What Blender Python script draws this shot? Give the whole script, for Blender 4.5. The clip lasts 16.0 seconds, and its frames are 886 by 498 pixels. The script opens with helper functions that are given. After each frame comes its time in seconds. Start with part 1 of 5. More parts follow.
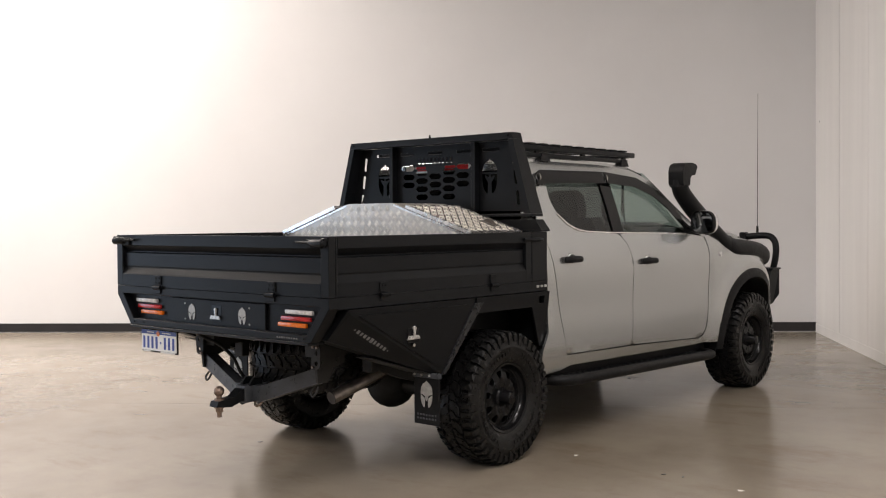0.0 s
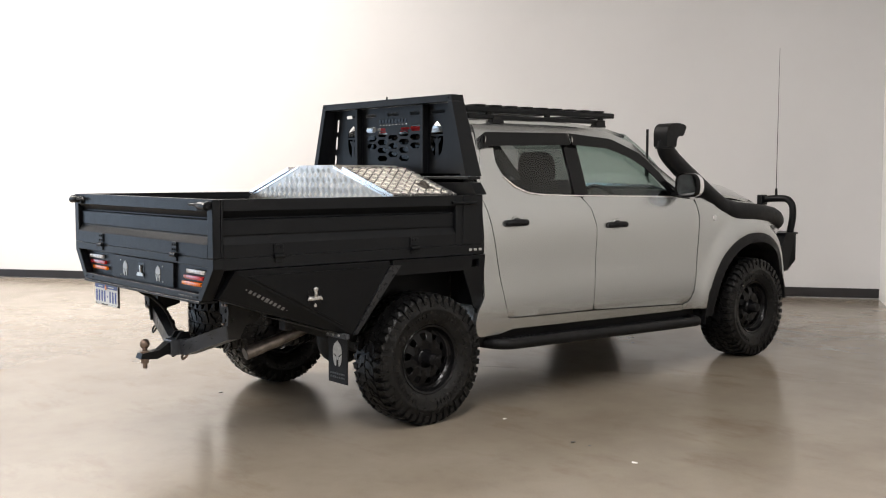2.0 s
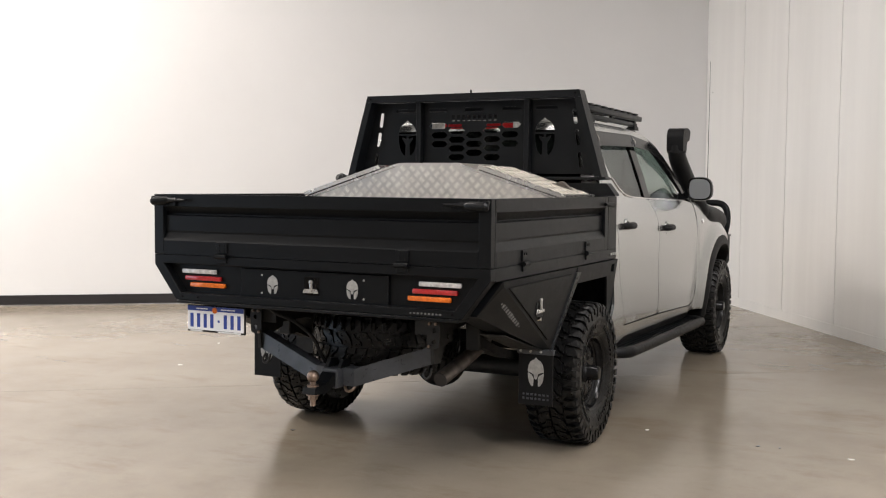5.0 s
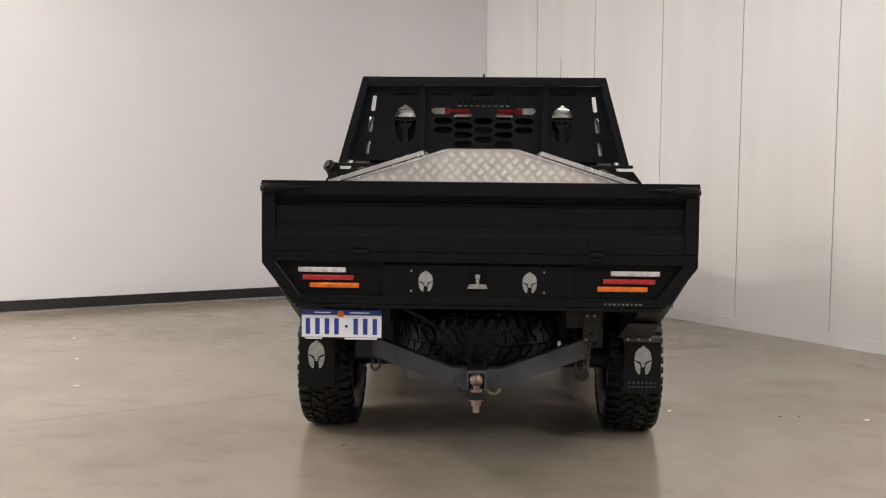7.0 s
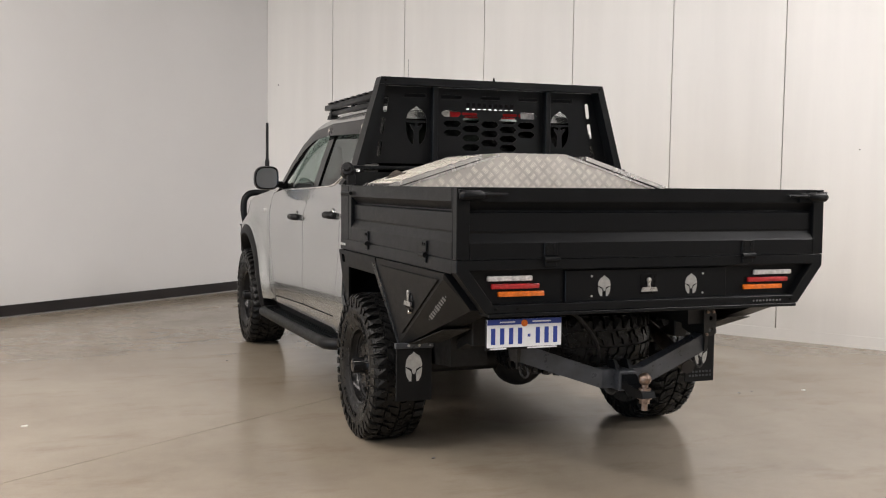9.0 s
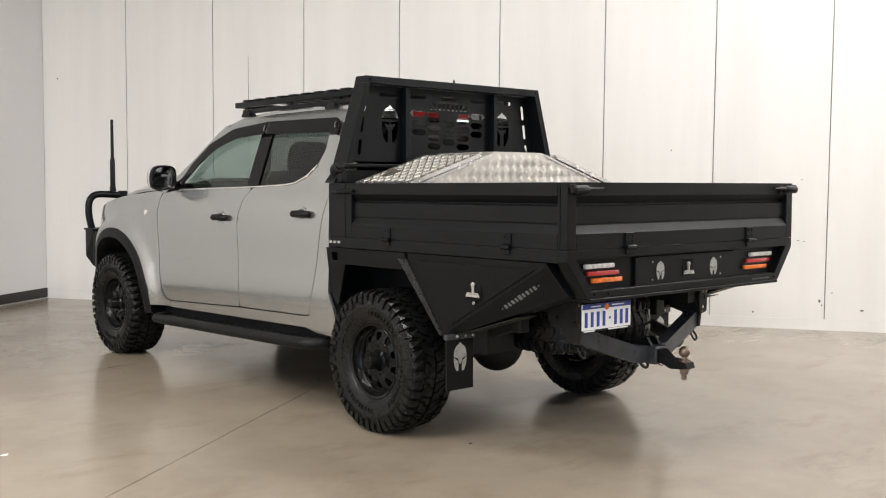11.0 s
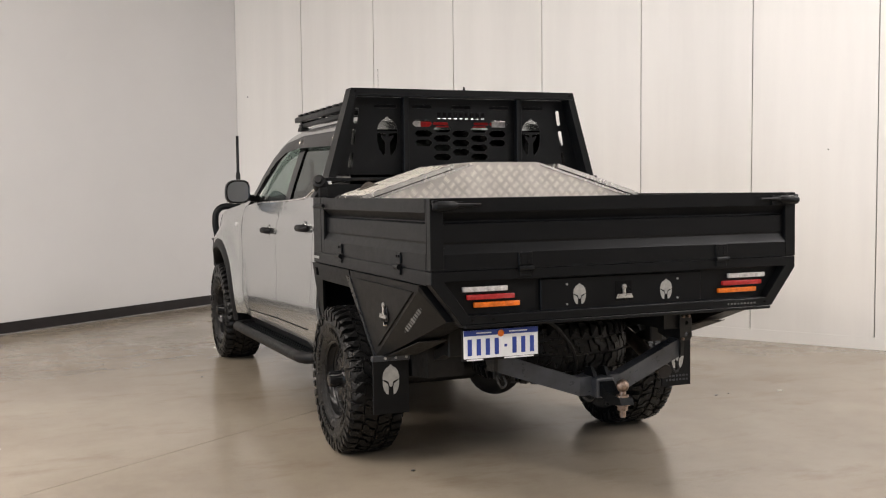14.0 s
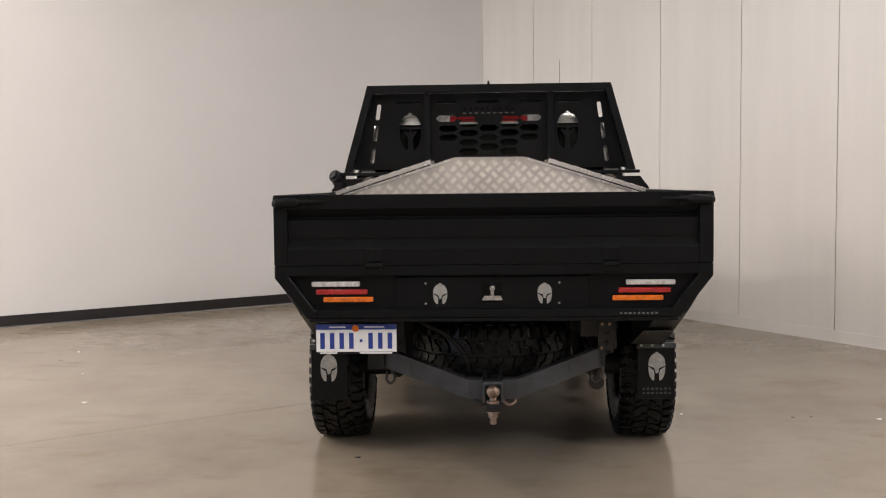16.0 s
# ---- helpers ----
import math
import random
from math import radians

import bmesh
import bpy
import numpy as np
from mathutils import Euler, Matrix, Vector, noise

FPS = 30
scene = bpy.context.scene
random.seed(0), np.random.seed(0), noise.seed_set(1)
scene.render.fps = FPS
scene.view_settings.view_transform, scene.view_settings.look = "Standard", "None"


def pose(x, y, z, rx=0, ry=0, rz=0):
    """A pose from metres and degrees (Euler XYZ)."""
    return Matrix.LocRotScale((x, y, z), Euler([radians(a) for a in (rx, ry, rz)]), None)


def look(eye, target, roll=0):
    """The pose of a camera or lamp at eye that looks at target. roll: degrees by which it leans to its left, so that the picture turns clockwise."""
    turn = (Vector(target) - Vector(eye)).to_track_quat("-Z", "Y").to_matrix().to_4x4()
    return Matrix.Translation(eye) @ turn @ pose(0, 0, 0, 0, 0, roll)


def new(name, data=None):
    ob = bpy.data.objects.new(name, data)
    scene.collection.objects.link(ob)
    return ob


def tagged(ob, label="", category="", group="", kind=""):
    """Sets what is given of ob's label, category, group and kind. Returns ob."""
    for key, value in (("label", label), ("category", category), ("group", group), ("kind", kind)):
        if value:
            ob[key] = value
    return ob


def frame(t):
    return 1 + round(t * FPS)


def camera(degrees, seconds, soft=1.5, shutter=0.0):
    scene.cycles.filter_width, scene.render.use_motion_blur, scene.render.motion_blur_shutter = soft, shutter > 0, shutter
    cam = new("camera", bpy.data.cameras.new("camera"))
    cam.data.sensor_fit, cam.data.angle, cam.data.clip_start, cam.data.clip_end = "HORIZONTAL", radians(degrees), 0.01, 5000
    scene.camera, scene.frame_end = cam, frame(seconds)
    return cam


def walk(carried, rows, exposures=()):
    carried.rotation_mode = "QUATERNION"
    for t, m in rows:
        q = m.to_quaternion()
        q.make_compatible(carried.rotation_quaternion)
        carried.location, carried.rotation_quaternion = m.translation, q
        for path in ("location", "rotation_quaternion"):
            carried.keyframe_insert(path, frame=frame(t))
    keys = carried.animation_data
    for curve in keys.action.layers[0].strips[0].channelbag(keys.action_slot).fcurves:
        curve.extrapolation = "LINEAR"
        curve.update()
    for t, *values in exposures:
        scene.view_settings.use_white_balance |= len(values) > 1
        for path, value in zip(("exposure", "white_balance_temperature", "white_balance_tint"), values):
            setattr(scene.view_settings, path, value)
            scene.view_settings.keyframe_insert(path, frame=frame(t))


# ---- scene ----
# Plan lengths below are in units of S metres: x to the truck's right, y ahead from its rear axle, z up from the floor.
# LONG: the truck's own unit along y; RAKE: by how much it stands nose down.
S, LONG, RAKE, LIFT = 1.1, 0.968, 0.0125, -0.012
cam = camera(46.35, 16.0, soft=1.1)
PATH = [
    (0, (4.2499, -4.4227, 1.3761), (2.9424, -2.9111, 1.3019), -0.82),
    (0.5, (4.6565, -4.1115, 1.3775), (3.2658, -2.6783, 1.2691), -0.80),
    (1, (4.9371, -3.8137, 1.3951), (3.4864, -2.4446, 1.2500), -0.73),
    (1.5, (5.1244, -3.5994, 1.4273), (3.6199, -2.2916, 1.2657), -0.58),
    (2, (5.1958, -3.5272, 1.4213), (3.6679, -2.2468, 1.2584), -0.47),
    (2.5, (5.0400, -3.7312, 1.4225), (3.5496, -2.4076, 1.2587), -0.12),
    (3, (4.6244, -3.9909, 1.3776), (3.2185, -2.5773, 1.2189), 0.03),
    (3.5, (4.1212, -4.2739, 1.3794), (2.8044, -2.7766, 1.2244), 0.16),
    (4, (3.6105, -4.5693, 1.3726), (2.4068, -2.9790, 1.2244), 0.18),
    (6.5, (0.6475, -5.2912, 1.3368), (0.3640, -3.3168, 1.1910), 0.47),
    (7, (0.0518, -5.3188, 1.3031), (-0.0411, -3.3263, 1.1561), 0.58),
    (7.5, (-0.5151, -5.2915, 1.3444), (-0.4179, -3.3013, 1.1722), 0.69),
    (8, (-1.1021, -5.1730, 1.3223), (-0.8036, -3.2024, 1.1558), 0.78),
    (10.5, (-3.6706, -4.3216, 1.3212), (-2.4700, -2.7280, 1.1843), 0.54),
    (11, (-3.9930, -4.1000, 1.2811), (-2.6794, -2.5981, 1.1442), 0.46),
    (11.5, (-4.2319, -4.0680, 1.2984), (-2.8704, -2.6092, 1.1642), 0.31),
    (12, (-4.2076, -4.1867, 1.2936), (-2.8643, -2.7109, 1.1618), 0.03),
    (12.5, (-3.8652, -4.3984, 1.3329), (-2.6530, -2.8135, 1.1968), -0.35),
    (13, (-3.3377, -4.5449, 1.3436), (-2.3232, -2.8267, 1.2066), -0.54),
    (13.5, (-2.8080, -4.7465, 1.3350), (-1.9325, -2.9533, 1.2018), -0.61),
    (14, (-2.2628, -4.8828, 1.3391), (-1.5144, -3.0330, 1.2047), -0.57),
    (14.5, (-1.7188, -5.0412, 1.3429), (-1.1329, -3.1339, 1.2051), -0.65),
    (15, (-1.1517, -5.1633, 1.3584), (-0.7647, -3.2061, 1.2190), -0.79),
    (15.5, (-0.6082, -5.2066, 1.3601), (-0.4353, -3.2191, 1.2179), -0.62),
    (16, (-0.0299, -5.2987, 1.3543), (-0.1097, -3.3059, 1.2048), -0.67),
]
# seconds, stops, white balance
EXPOSURES = [(0.0, 0.04, 6870, 16), (0.5, 0.08, 6840, 16), (1.5, 0.24, 6720, 13), (4.0, 0.35, 6620, 12), (7.0, 0.19, 6700, 14), (8.0, 0.19, 6700, 14), (11.0, 0.41, 6600, 11), (13.0, 0.28, 6820, 13), (14.0, 0.3, 6800, 14), (15.0, 0.23, 6880, 15), (16.0, 0.08, 6900, 16)]
walk(cam, [(t, look(Vector(eye) * S, Vector(target) * S, roll)) for t, eye, target, roll in PATH], EXPOSURES)

# ---- light ----
CORNER = Vector((-0.014, 6.718, 0.0))
ANG_A, ANG_B = radians(34.38), radians(55.62)
DA = Vector((-math.cos(ANG_A), -math.sin(ANG_A), 0))
DB = Vector((math.cos(ANG_B), -math.sin(ANG_B), 0))
NA = Vector((math.sin(ANG_A), -math.cos(ANG_A), 0))
NB = Vector((-math.sin(ANG_B), -math.cos(ANG_B), 0))
UP = Vector((0, 0, 1))
LEN_A, LEN_B, HIGH = 16.0, 15.0, 5.4


def site(u, v, z=0.0):
    """u along the plain wall, v along the panelled wall, both from their corner."""
    return CORNER + DA * u + DB * v + UP * z


world = bpy.data.worlds.new("world")
world.use_nodes = True
scene.world = world
world.node_tree.nodes["Background"].inputs[0].default_value = (0.9, 0.95, 1.0, 1)
world.node_tree.nodes["Background"].inputs[1].default_value = 0.15

DOOR_V0, DOOR_V1, DOOR_H = 2.0, 8.0, 3.8
lamp = bpy.data.lights.new("door_daylight", "AREA")
lamp.shape, lamp.size, lamp.size_y = "RECTANGLE", (DOOR_V1 - DOOR_V0) * S, DOOR_H * S
lamp.energy, lamp.color = 190.0, (0.56, 0.76, 1.0)
door_light = new("door_daylight", lamp)
spot = site(LEN_A - 0.05, (DOOR_V0 + DOOR_V1) / 2, DOOR_H / 2) * S
door_light.matrix_world = look(spot, spot - DA * S)

# ceiling lights: place along both walls, and watts
LIGHTS = [(9.6, 2.2, 410.0), (12.4, 2.4, 230.0), (15.0, 2.6, 40.0), (2.2, 6.4, 25.0), (1.5, 9.2, 150.0), (2.3, 14.0, 440.0), (6.6, 4.6, 62.0), (6.6, 2.2, 75.0), (11.5, 7.6, 115.0), (7.4, 11.8, 20.0), (11.5, 11.8, 200.0)]


# ---- materials ----
def principled(name, color, rough=0.5, metal=0.0, coat=0.0, spec=0.5):
    m = bpy.data.materials.new(name)
    m.use_nodes = True
    b = m.node_tree.nodes["Principled BSDF"]
    b.inputs["Base Color"].default_value = (*color, 1)
    b.inputs["Roughness"].default_value = rough
    b.inputs["Metallic"].default_value = metal
    b.inputs["Coat Weight"].default_value = coat
    b.inputs["Coat Roughness"].default_value = 0.08
    b.inputs["Specular IOR Level"].default_value = spec
    return m, m.node_tree.nodes, m.node_tree.links, b


def noise_of(n, l, scale, detail=4.0, rough=0.55, stretch=(1, 1, 1)):
    tc = n.new("ShaderNodeTexCoord")
    mp = n.new("ShaderNodeMapping")
    mp.inputs["Scale"].default_value = stretch
    l.new(tc.outputs["Object"], mp.inputs["Vector"])
    t = n.new("ShaderNodeTexNoise")
    t.inputs["Scale"].default_value, t.inputs["Detail"].default_value, t.inputs["Roughness"].default_value = scale, detail, rough
    l.new(mp.outputs["Vector"], t.inputs["Vector"])
    return t


def ramp_of(n, l, fac, stops):
    r = n.new("ShaderNodeValToRGB")
    els = r.color_ramp.elements
    while len(els) < len(stops):
        els.new(0.5)
    for e, (p, c) in zip(els, stops):
        e.position, e.color = p, (*c, 1) if len(c) == 3 else c
    l.new(fac, r.inputs["Fac"])
    return r


def varied(name, color, rough, metal=0.0, coat=0.0, scale=6.0, amount=0.15, rough_var=0.08, bump=0.0, bump_scale=300.0, stretch=(1, 1, 1), spec=0.5):
    """A base colour with stains at one scale, gloss that wanders, and a fine relief at another."""
    m, n, l, b = principled(name, color, rough, metal, coat, spec)
    t = noise_of(n, l, scale, 6.0, 0.6, stretch)
    lo = tuple(c * (1 - amount) for c in color)
    hi = tuple(min(1.0, c * (1 + amount)) for c in color)
    r = ramp_of(n, l, t.outputs["Fac"], [(0.3, lo), (0.7, hi)])
    l.new(r.outputs["Color"], b.inputs["Base Color"])
    t2 = noise_of(n, l, scale * 3.1, 5.0, 0.65, stretch)
    mr = n.new("ShaderNodeMapRange")
    mr.inputs["From Min"].default_value, mr.inputs["From Max"].default_value = 0.3, 0.7
    mr.inputs["To Min"].default_value, mr.inputs["To Max"].default_value = max(0.02, rough - rough_var), min(1.0, rough + rough_var)
    l.new(t2.outputs["Fac"], mr.inputs["Value"])
    l.new(mr.outputs["Result"], b.inputs["Roughness"])
    if bump:
        t3 = noise_of(n, l, bump_scale, 2.0)
        bp = n.new("ShaderNodeBump")
        bp.inputs["Strength"].default_value, bp.inputs["Distance"].default_value = bump, 0.002
        l.new(t3.outputs["Fac"], bp.inputs["Height"])
        l.new(bp.outputs["Normal"], b.inputs["Normal"])
    return m


def glass_of(name, tint, gloss=0.035):
    m = bpy.data.materials.new(name)
    m.use_nodes = True
    n, l = m.node_tree.nodes, m.node_tree.links
    n.remove(n["Principled BSDF"])
    tr, gl, lw, mx = n.new("ShaderNodeBsdfTransparent"), n.new("ShaderNodeBsdfGlossy"), n.new("ShaderNodeLayerWeight"), n.new("ShaderNodeMixShader")
    po, ma = n.new("ShaderNodeMath"), n.new("ShaderNodeMath")
    po.operation, ma.operation = "POWER", "MULTIPLY_ADD"
    po.inputs[1].default_value, ma.inputs[1].default_value, ma.inputs[2].default_value = 4.0, 0.6, gloss
    l.new(lw.outputs["Facing"], po.inputs[0])
    l.new(po.outputs[0], ma.inputs[0])
    tr.inputs["Color"].default_value = (*tint, 1)
    gl.inputs["Roughness"].default_value = 0.02
    l.new(ma.outputs[0], mx.inputs["Fac"])
    l.new(tr.outputs[0], mx.inputs[1])
    l.new(gl.outputs[0], mx.inputs[2])
    l.new(mx.outputs[0], n["Material Output"].inputs["Surface"])
    return m


def concrete():
    m, n, l, b = principled("polished_concrete", (0.22, 0.195, 0.165), 0.2, spec=0.44)
    big = noise_of(n, l, 0.45, 7.0, 0.62)
    mid = noise_of(n, l, 2.6, 9.0, 0.72)
    blot = noise_of(n, l, 1.1, 6.0, 0.7, (1.0, 2.4, 1.0))
    fine = noise_of(n, l, 140.0, 3.0, 0.6)
    spec = noise_of(n, l, 26.0, 3.0, 0.6)
    r1 = ramp_of(n, l, big.outputs["Fac"], [(0.28, (0.182, 0.15, 0.113)), (0.5, (0.252, 0.214, 0.166)), (0.72, (0.302, 0.264, 0.212))])
    r2 = ramp_of(n, l, mid.outputs["Fac"], [(0.28, (0.86, 0.85, 0.835)), (0.5, (0.99, 0.99, 0.99)), (0.7, (1.05, 1.05, 1.05))])
    r4 = ramp_of(n, l, blot.outputs["Fac"], [(0.33, (0.86, 0.82, 0.77)), (0.46, (1.0, 1.0, 1.0)), (1.0, (1.02, 1.02, 1.02))])
    r3 = ramp_of(n, l, fine.outputs["Fac"], [(0.25, (0.9, 0.9, 0.9)), (0.6, (1.03, 1.03, 1.03))])
    r5 = ramp_of(n, l, spec.outputs["Fac"], [(0.2, (0.72, 0.7, 0.67)), (0.27, (1.0, 1.0, 1.0)), (1.0, (1.0, 1.0, 1.0))])
    last = r1.outputs[0]
    for r in (r2, r4, r3, r5):
        mx = n.new("ShaderNodeMixRGB")
        mx.blend_type = "MULTIPLY"
        mx.inputs["Fac"].default_value = 1.0
        l.new(last, mx.inputs[1])
        l.new(r.outputs[0], mx.inputs[2])
        last = mx.outputs[0]
    l.new(last, b.inputs["Base Color"])
    rr = ramp_of(n, l, mid.outputs["Fac"], [(0.3, (0.27,) * 3), (0.55, (0.19,) * 3), (0.8, (0.13,) * 3)])
    l.new(rr.outputs[0], b.inputs["Roughness"])
    bp = n.new("ShaderNodeBump")
    bp.inputs["Strength"].default_value, bp.inputs["Distance"].default_value = 0.035, 0.003
    l.new(mid.outputs["Fac"], bp.inputs["Height"])
    l.new(bp.outputs["Normal"], b.inputs["Normal"])
    return m


WALL_PLAIN = varied("painted_wall", (0.665, 0.66, 0.655), 0.6, scale=0.8, amount=0.025, bump=0.15, bump_scale=90.0)
WALL_PANEL = varied("panel_paint", (0.79, 0.775, 0.748), 0.45, scale=2.2, amount=0.05, bump=0.12, bump_scale=60.0, stretch=(1, 1, 0.08))
# unseen back walls and ceiling: greys set to limit bounce and reflections
WALL_BACK = varied("unseen_wall_grey", (0.34, 0.336, 0.33), 0.7, scale=0.8, amount=0.06)
CEILING = varied("ceiling_paint", (0.43, 0.426, 0.42), 0.7, scale=0.9, amount=0.04)
FLOOR = concrete()
JOINT = varied("joint_filler", (0.15, 0.125, 0.098), 0.8, scale=9.0)
# grey backing: the shade in the panel gaps is put into its colour
SEAM = varied("painted_seam_shade", (0.37, 0.36, 0.345), 0.8, scale=9.0)
VINYL = varied("black_vinyl", (0.014, 0.012, 0.013), 0.45, scale=3.0, amount=0.3)
PAINT = varied("silver_paint", (0.445, 0.457, 0.451), 0.25, metal=0.88, coat=1.0, scale=0.7, amount=0.012, rough_var=0.0)
POWDER = varied("black_powder_coat", (0.0042, 0.0048, 0.0056), 0.37, scale=7.0, amount=0.12, rough_var=0.04, bump=0.12, bump_scale=420.0, spec=0.17)
POWDER_WORN = varied("grey_black_steel", (0.042, 0.046, 0.053), 0.36, scale=9.0, amount=0.4, rough_var=0.14, bump=0.2, bump_scale=260.0)
# black edge with part of its sheen put into a lifted grey base
FOLDED = varied("sheen_grey_edge", (0.017, 0.0185, 0.021), 0.3, scale=9.0, amount=0.3, rough_var=0.1, spec=0.4)
PLASTIC = varied("black_plastic", (0.0062, 0.0063, 0.0068), 0.48, scale=12.0, amount=0.3, bump=0.12, bump_scale=500.0, spec=0.17)
GLOSS = varied("gloss_black", (0.0045, 0.0045, 0.005), 0.13, scale=10.0, amount=0.3, rough_var=0.04, spec=0.16)
RUBBER = varied("tyre_rubber", (0.004, 0.004, 0.004), 0.36, scale=14.0, amount=0.45, rough_var=0.18, bump=0.3, bump_scale=220.0, spec=0.27)
DIRT = varied("underbody_steel", (0.0095, 0.0088, 0.008), 0.6, scale=10.0, amount=0.5, bump=0.4, bump_scale=150.0)
RIM = varied("black_wheel_paint", (0.0042, 0.0042, 0.0046), 0.2, scale=10.0, amount=0.3, spec=0.2)
ALU = varied("chequer_aluminium", (0.93, 0.88, 0.81), 0.4, metal=1.0, scale=8.0, amount=0.1, rough_var=0.08)
ALU_DULL = varied("dull_aluminium", (0.68, 0.645, 0.6), 0.42, metal=1.0, scale=7.0, amount=0.14, rough_var=0.08)
ALU_EDGE = varied("brushed_aluminium", (0.92, 0.9, 0.87), 0.24, metal=0.9, scale=5.0, amount=0.03)
CHROME = varied("worn_chrome", (0.55, 0.53, 0.5), 0.2, metal=1.0, scale=60.0, amount=0.25, rough_var=0.1)
LATCH = varied("bright_plated_steel", (0.5, 0.49, 0.47), 0.3, metal=0.8, scale=50.0, amount=0.12, rough_var=0.08)
RUSTY = varied("dull_steel", (0.27, 0.2, 0.16), 0.4, metal=0.9, scale=70.0, amount=0.4)
EXHAUST = varied("exhaust_steel", (0.2, 0.175, 0.155), 0.4, metal=0.85, scale=18.0, amount=0.4, rough_var=0.12)
CHROME_CAP = varied("bright_chrome", (0.82, 0.82, 0.83), 0.17, metal=1.0, scale=30.0, amount=0.03, rough_var=0.03)
GALV = varied("dull_brown_steel", (0.085, 0.073, 0.063), 0.36, metal=0.4, scale=25.0, amount=0.35, rough_var=0.1)
MIRROR = principled("mirror_glass", (0.36, 0.385, 0.41), 0.03, 1.0)[0]
GLASS = glass_of("tinted_glass", (0.74, 0.8, 0.78))
GLASS_BACK = glass_of("rear_cab_glass", (0.1, 0.108, 0.104), 0.012)
GLASS_DARK = glass_of("privacy_glass", (0.46, 0.48, 0.475))
RED = varied("red_lens", (0.42, 0.018, 0.02), 0.2, coat=0.5, scale=60.0, amount=0.25)
AMBER = varied("amber_lens", (0.75, 0.16, 0.012), 0.2, coat=0.5, scale=60.0, amount=0.25)
CLEAR = varied("clear_lens", (0.58, 0.56, 0.55), 0.2, coat=0.5, scale=60.0, amount=0.3)
EMBLEM = varied("pale_metal", (0.4, 0.4, 0.385), 0.4, metal=0.3, scale=40.0, amount=0.2)
WHITE = varied("plate_white", (0.82, 0.83, 0.84), 0.35, scale=25.0, amount=0.04)
BLUE = varied("plate_blue", (0.02, 0.05, 0.28), 0.35, scale=25.0, amount=0.1)
CLOTH = varied("seat_cloth", (0.03, 0.03, 0.032), 0.9, scale=30.0, amount=0.3)
PAPER = varied("paper", (0.75, 0.73, 0.68), 0.8, scale=40.0, amount=0.1)
MARK = varied("faded_grey_print", (0.15, 0.15, 0.147), 0.5, scale=40.0, amount=0.3)
GREY = varied("lamp_housing", (0.7, 0.7, 0.7), 0.5, scale=10.0, amount=0.05)
TUBE = bpy.data.materials.new("lamp_diffuser")
TUBE.use_nodes = True
_b = TUBE.node_tree.nodes["Principled BSDF"]
_b.inputs["Emission Color"].default_value = (1.0, 0.95, 0.88, 1)
_b.inputs["Emission Strength"].default_value = 4.0


# ---- mesh helpers ----
def lengthwise(ob):
    """The truck and its load have a unit of their own along y; wheels stay round."""
    while ob:
        if ob.name in ("wheel", "utility_truck", "tool_box"):
            return 1.0 if ob.name == "wheel" else LONG
        ob = ob.parent
    return 1.0


def part(name, bm, material, parent=None, label="", smooth=False, at=None, turned=False):
    """Links a bmesh as one mesh object, scaled to metres; at: its own origin, in plan units; turned: round about its own axle."""
    long = 1.0 if turned else lengthwise(parent)
    bmesh.ops.recalc_face_normals(bm, faces=bm.faces)
    if smooth:
        for f in bm.faces:
            f.smooth = True
        for e in bm.edges:
            e.smooth = not (len(e.link_faces) == 2 and e.calc_face_angle(0.0) > 0.6)
    for v in bm.verts:
        v.co = Vector((v.co.x, v.co.y * long, v.co.z)) * S
    me = bpy.data.meshes.new(name)
    bm.to_mesh(me)
    bm.free()
    me.materials.append(material)
    ob = new(name, me)
    ob.parent = parent
    if at:
        ob.location = Vector((at[0], at[1] * long, at[2])) * S
    return tagged(ob, label) if label else ob


def thing(name, label, category, group="", at=(0, 0, 0)):
    ob = new(name)
    ob.location = Vector(at) * S
    ob.empty_display_size = 0.1
    return tagged(ob, label, category, group)


def box(x0, x1, y0, y1, z0, z1, bm=None, bevel=0.0):
    bm = bm or bmesh.new()
    made = bmesh.ops.create_cube(bm, size=1.0)["verts"]
    for v in made:
        v.co = Vector(((x0 + x1) / 2 + v.co.x * (x1 - x0), (y0 + y1) / 2 + v.co.y * (y1 - y0), (z0 + z1) / 2 + v.co.z * (z1 - z0)))
    if bevel:
        edges = list({e for v in made for e in v.link_edges})
        bmesh.ops.bevel(bm, geom=edges, offset=bevel, segments=2, affect="EDGES", profile=0.5)
    return bm


def soften(bm, width, segments=2, limit=0.4):
    edges = [e for e in bm.edges if len(e.link_faces) == 2 and e.calc_face_angle(0.0) > limit]
    bmesh.ops.bevel(bm, geom=edges, offset=width, segments=segments, affect="EDGES", profile=0.5, clamp_overlap=True)
    return bm


AXES = {"x": (1, 2, 0), "y": (0, 2, 1), "z": (0, 1, 2)}


def prism(pts, axis, a, b, bm=None):
    """A polygon of the two other coordinates, drawn out along one axis from a to b."""
    bm = bm or bmesh.new()
    i, j, k = AXES[axis]
    rings = []
    for d in (a, b):
        ring = []
        for p in pts:
            co = [0, 0, 0]
            co[i], co[j], co[k] = p[0], p[1], d
            ring.append(bm.verts.new(co))
        rings.append(ring)
    bm.faces.new(rings[0])
    bm.faces.new(rings[1])
    for q in range(len(pts)):
        r = (q + 1) % len(pts)
        bm.faces.new((rings[0][q], rings[0][r], rings[1][r], rings[1][q]))
    return bm


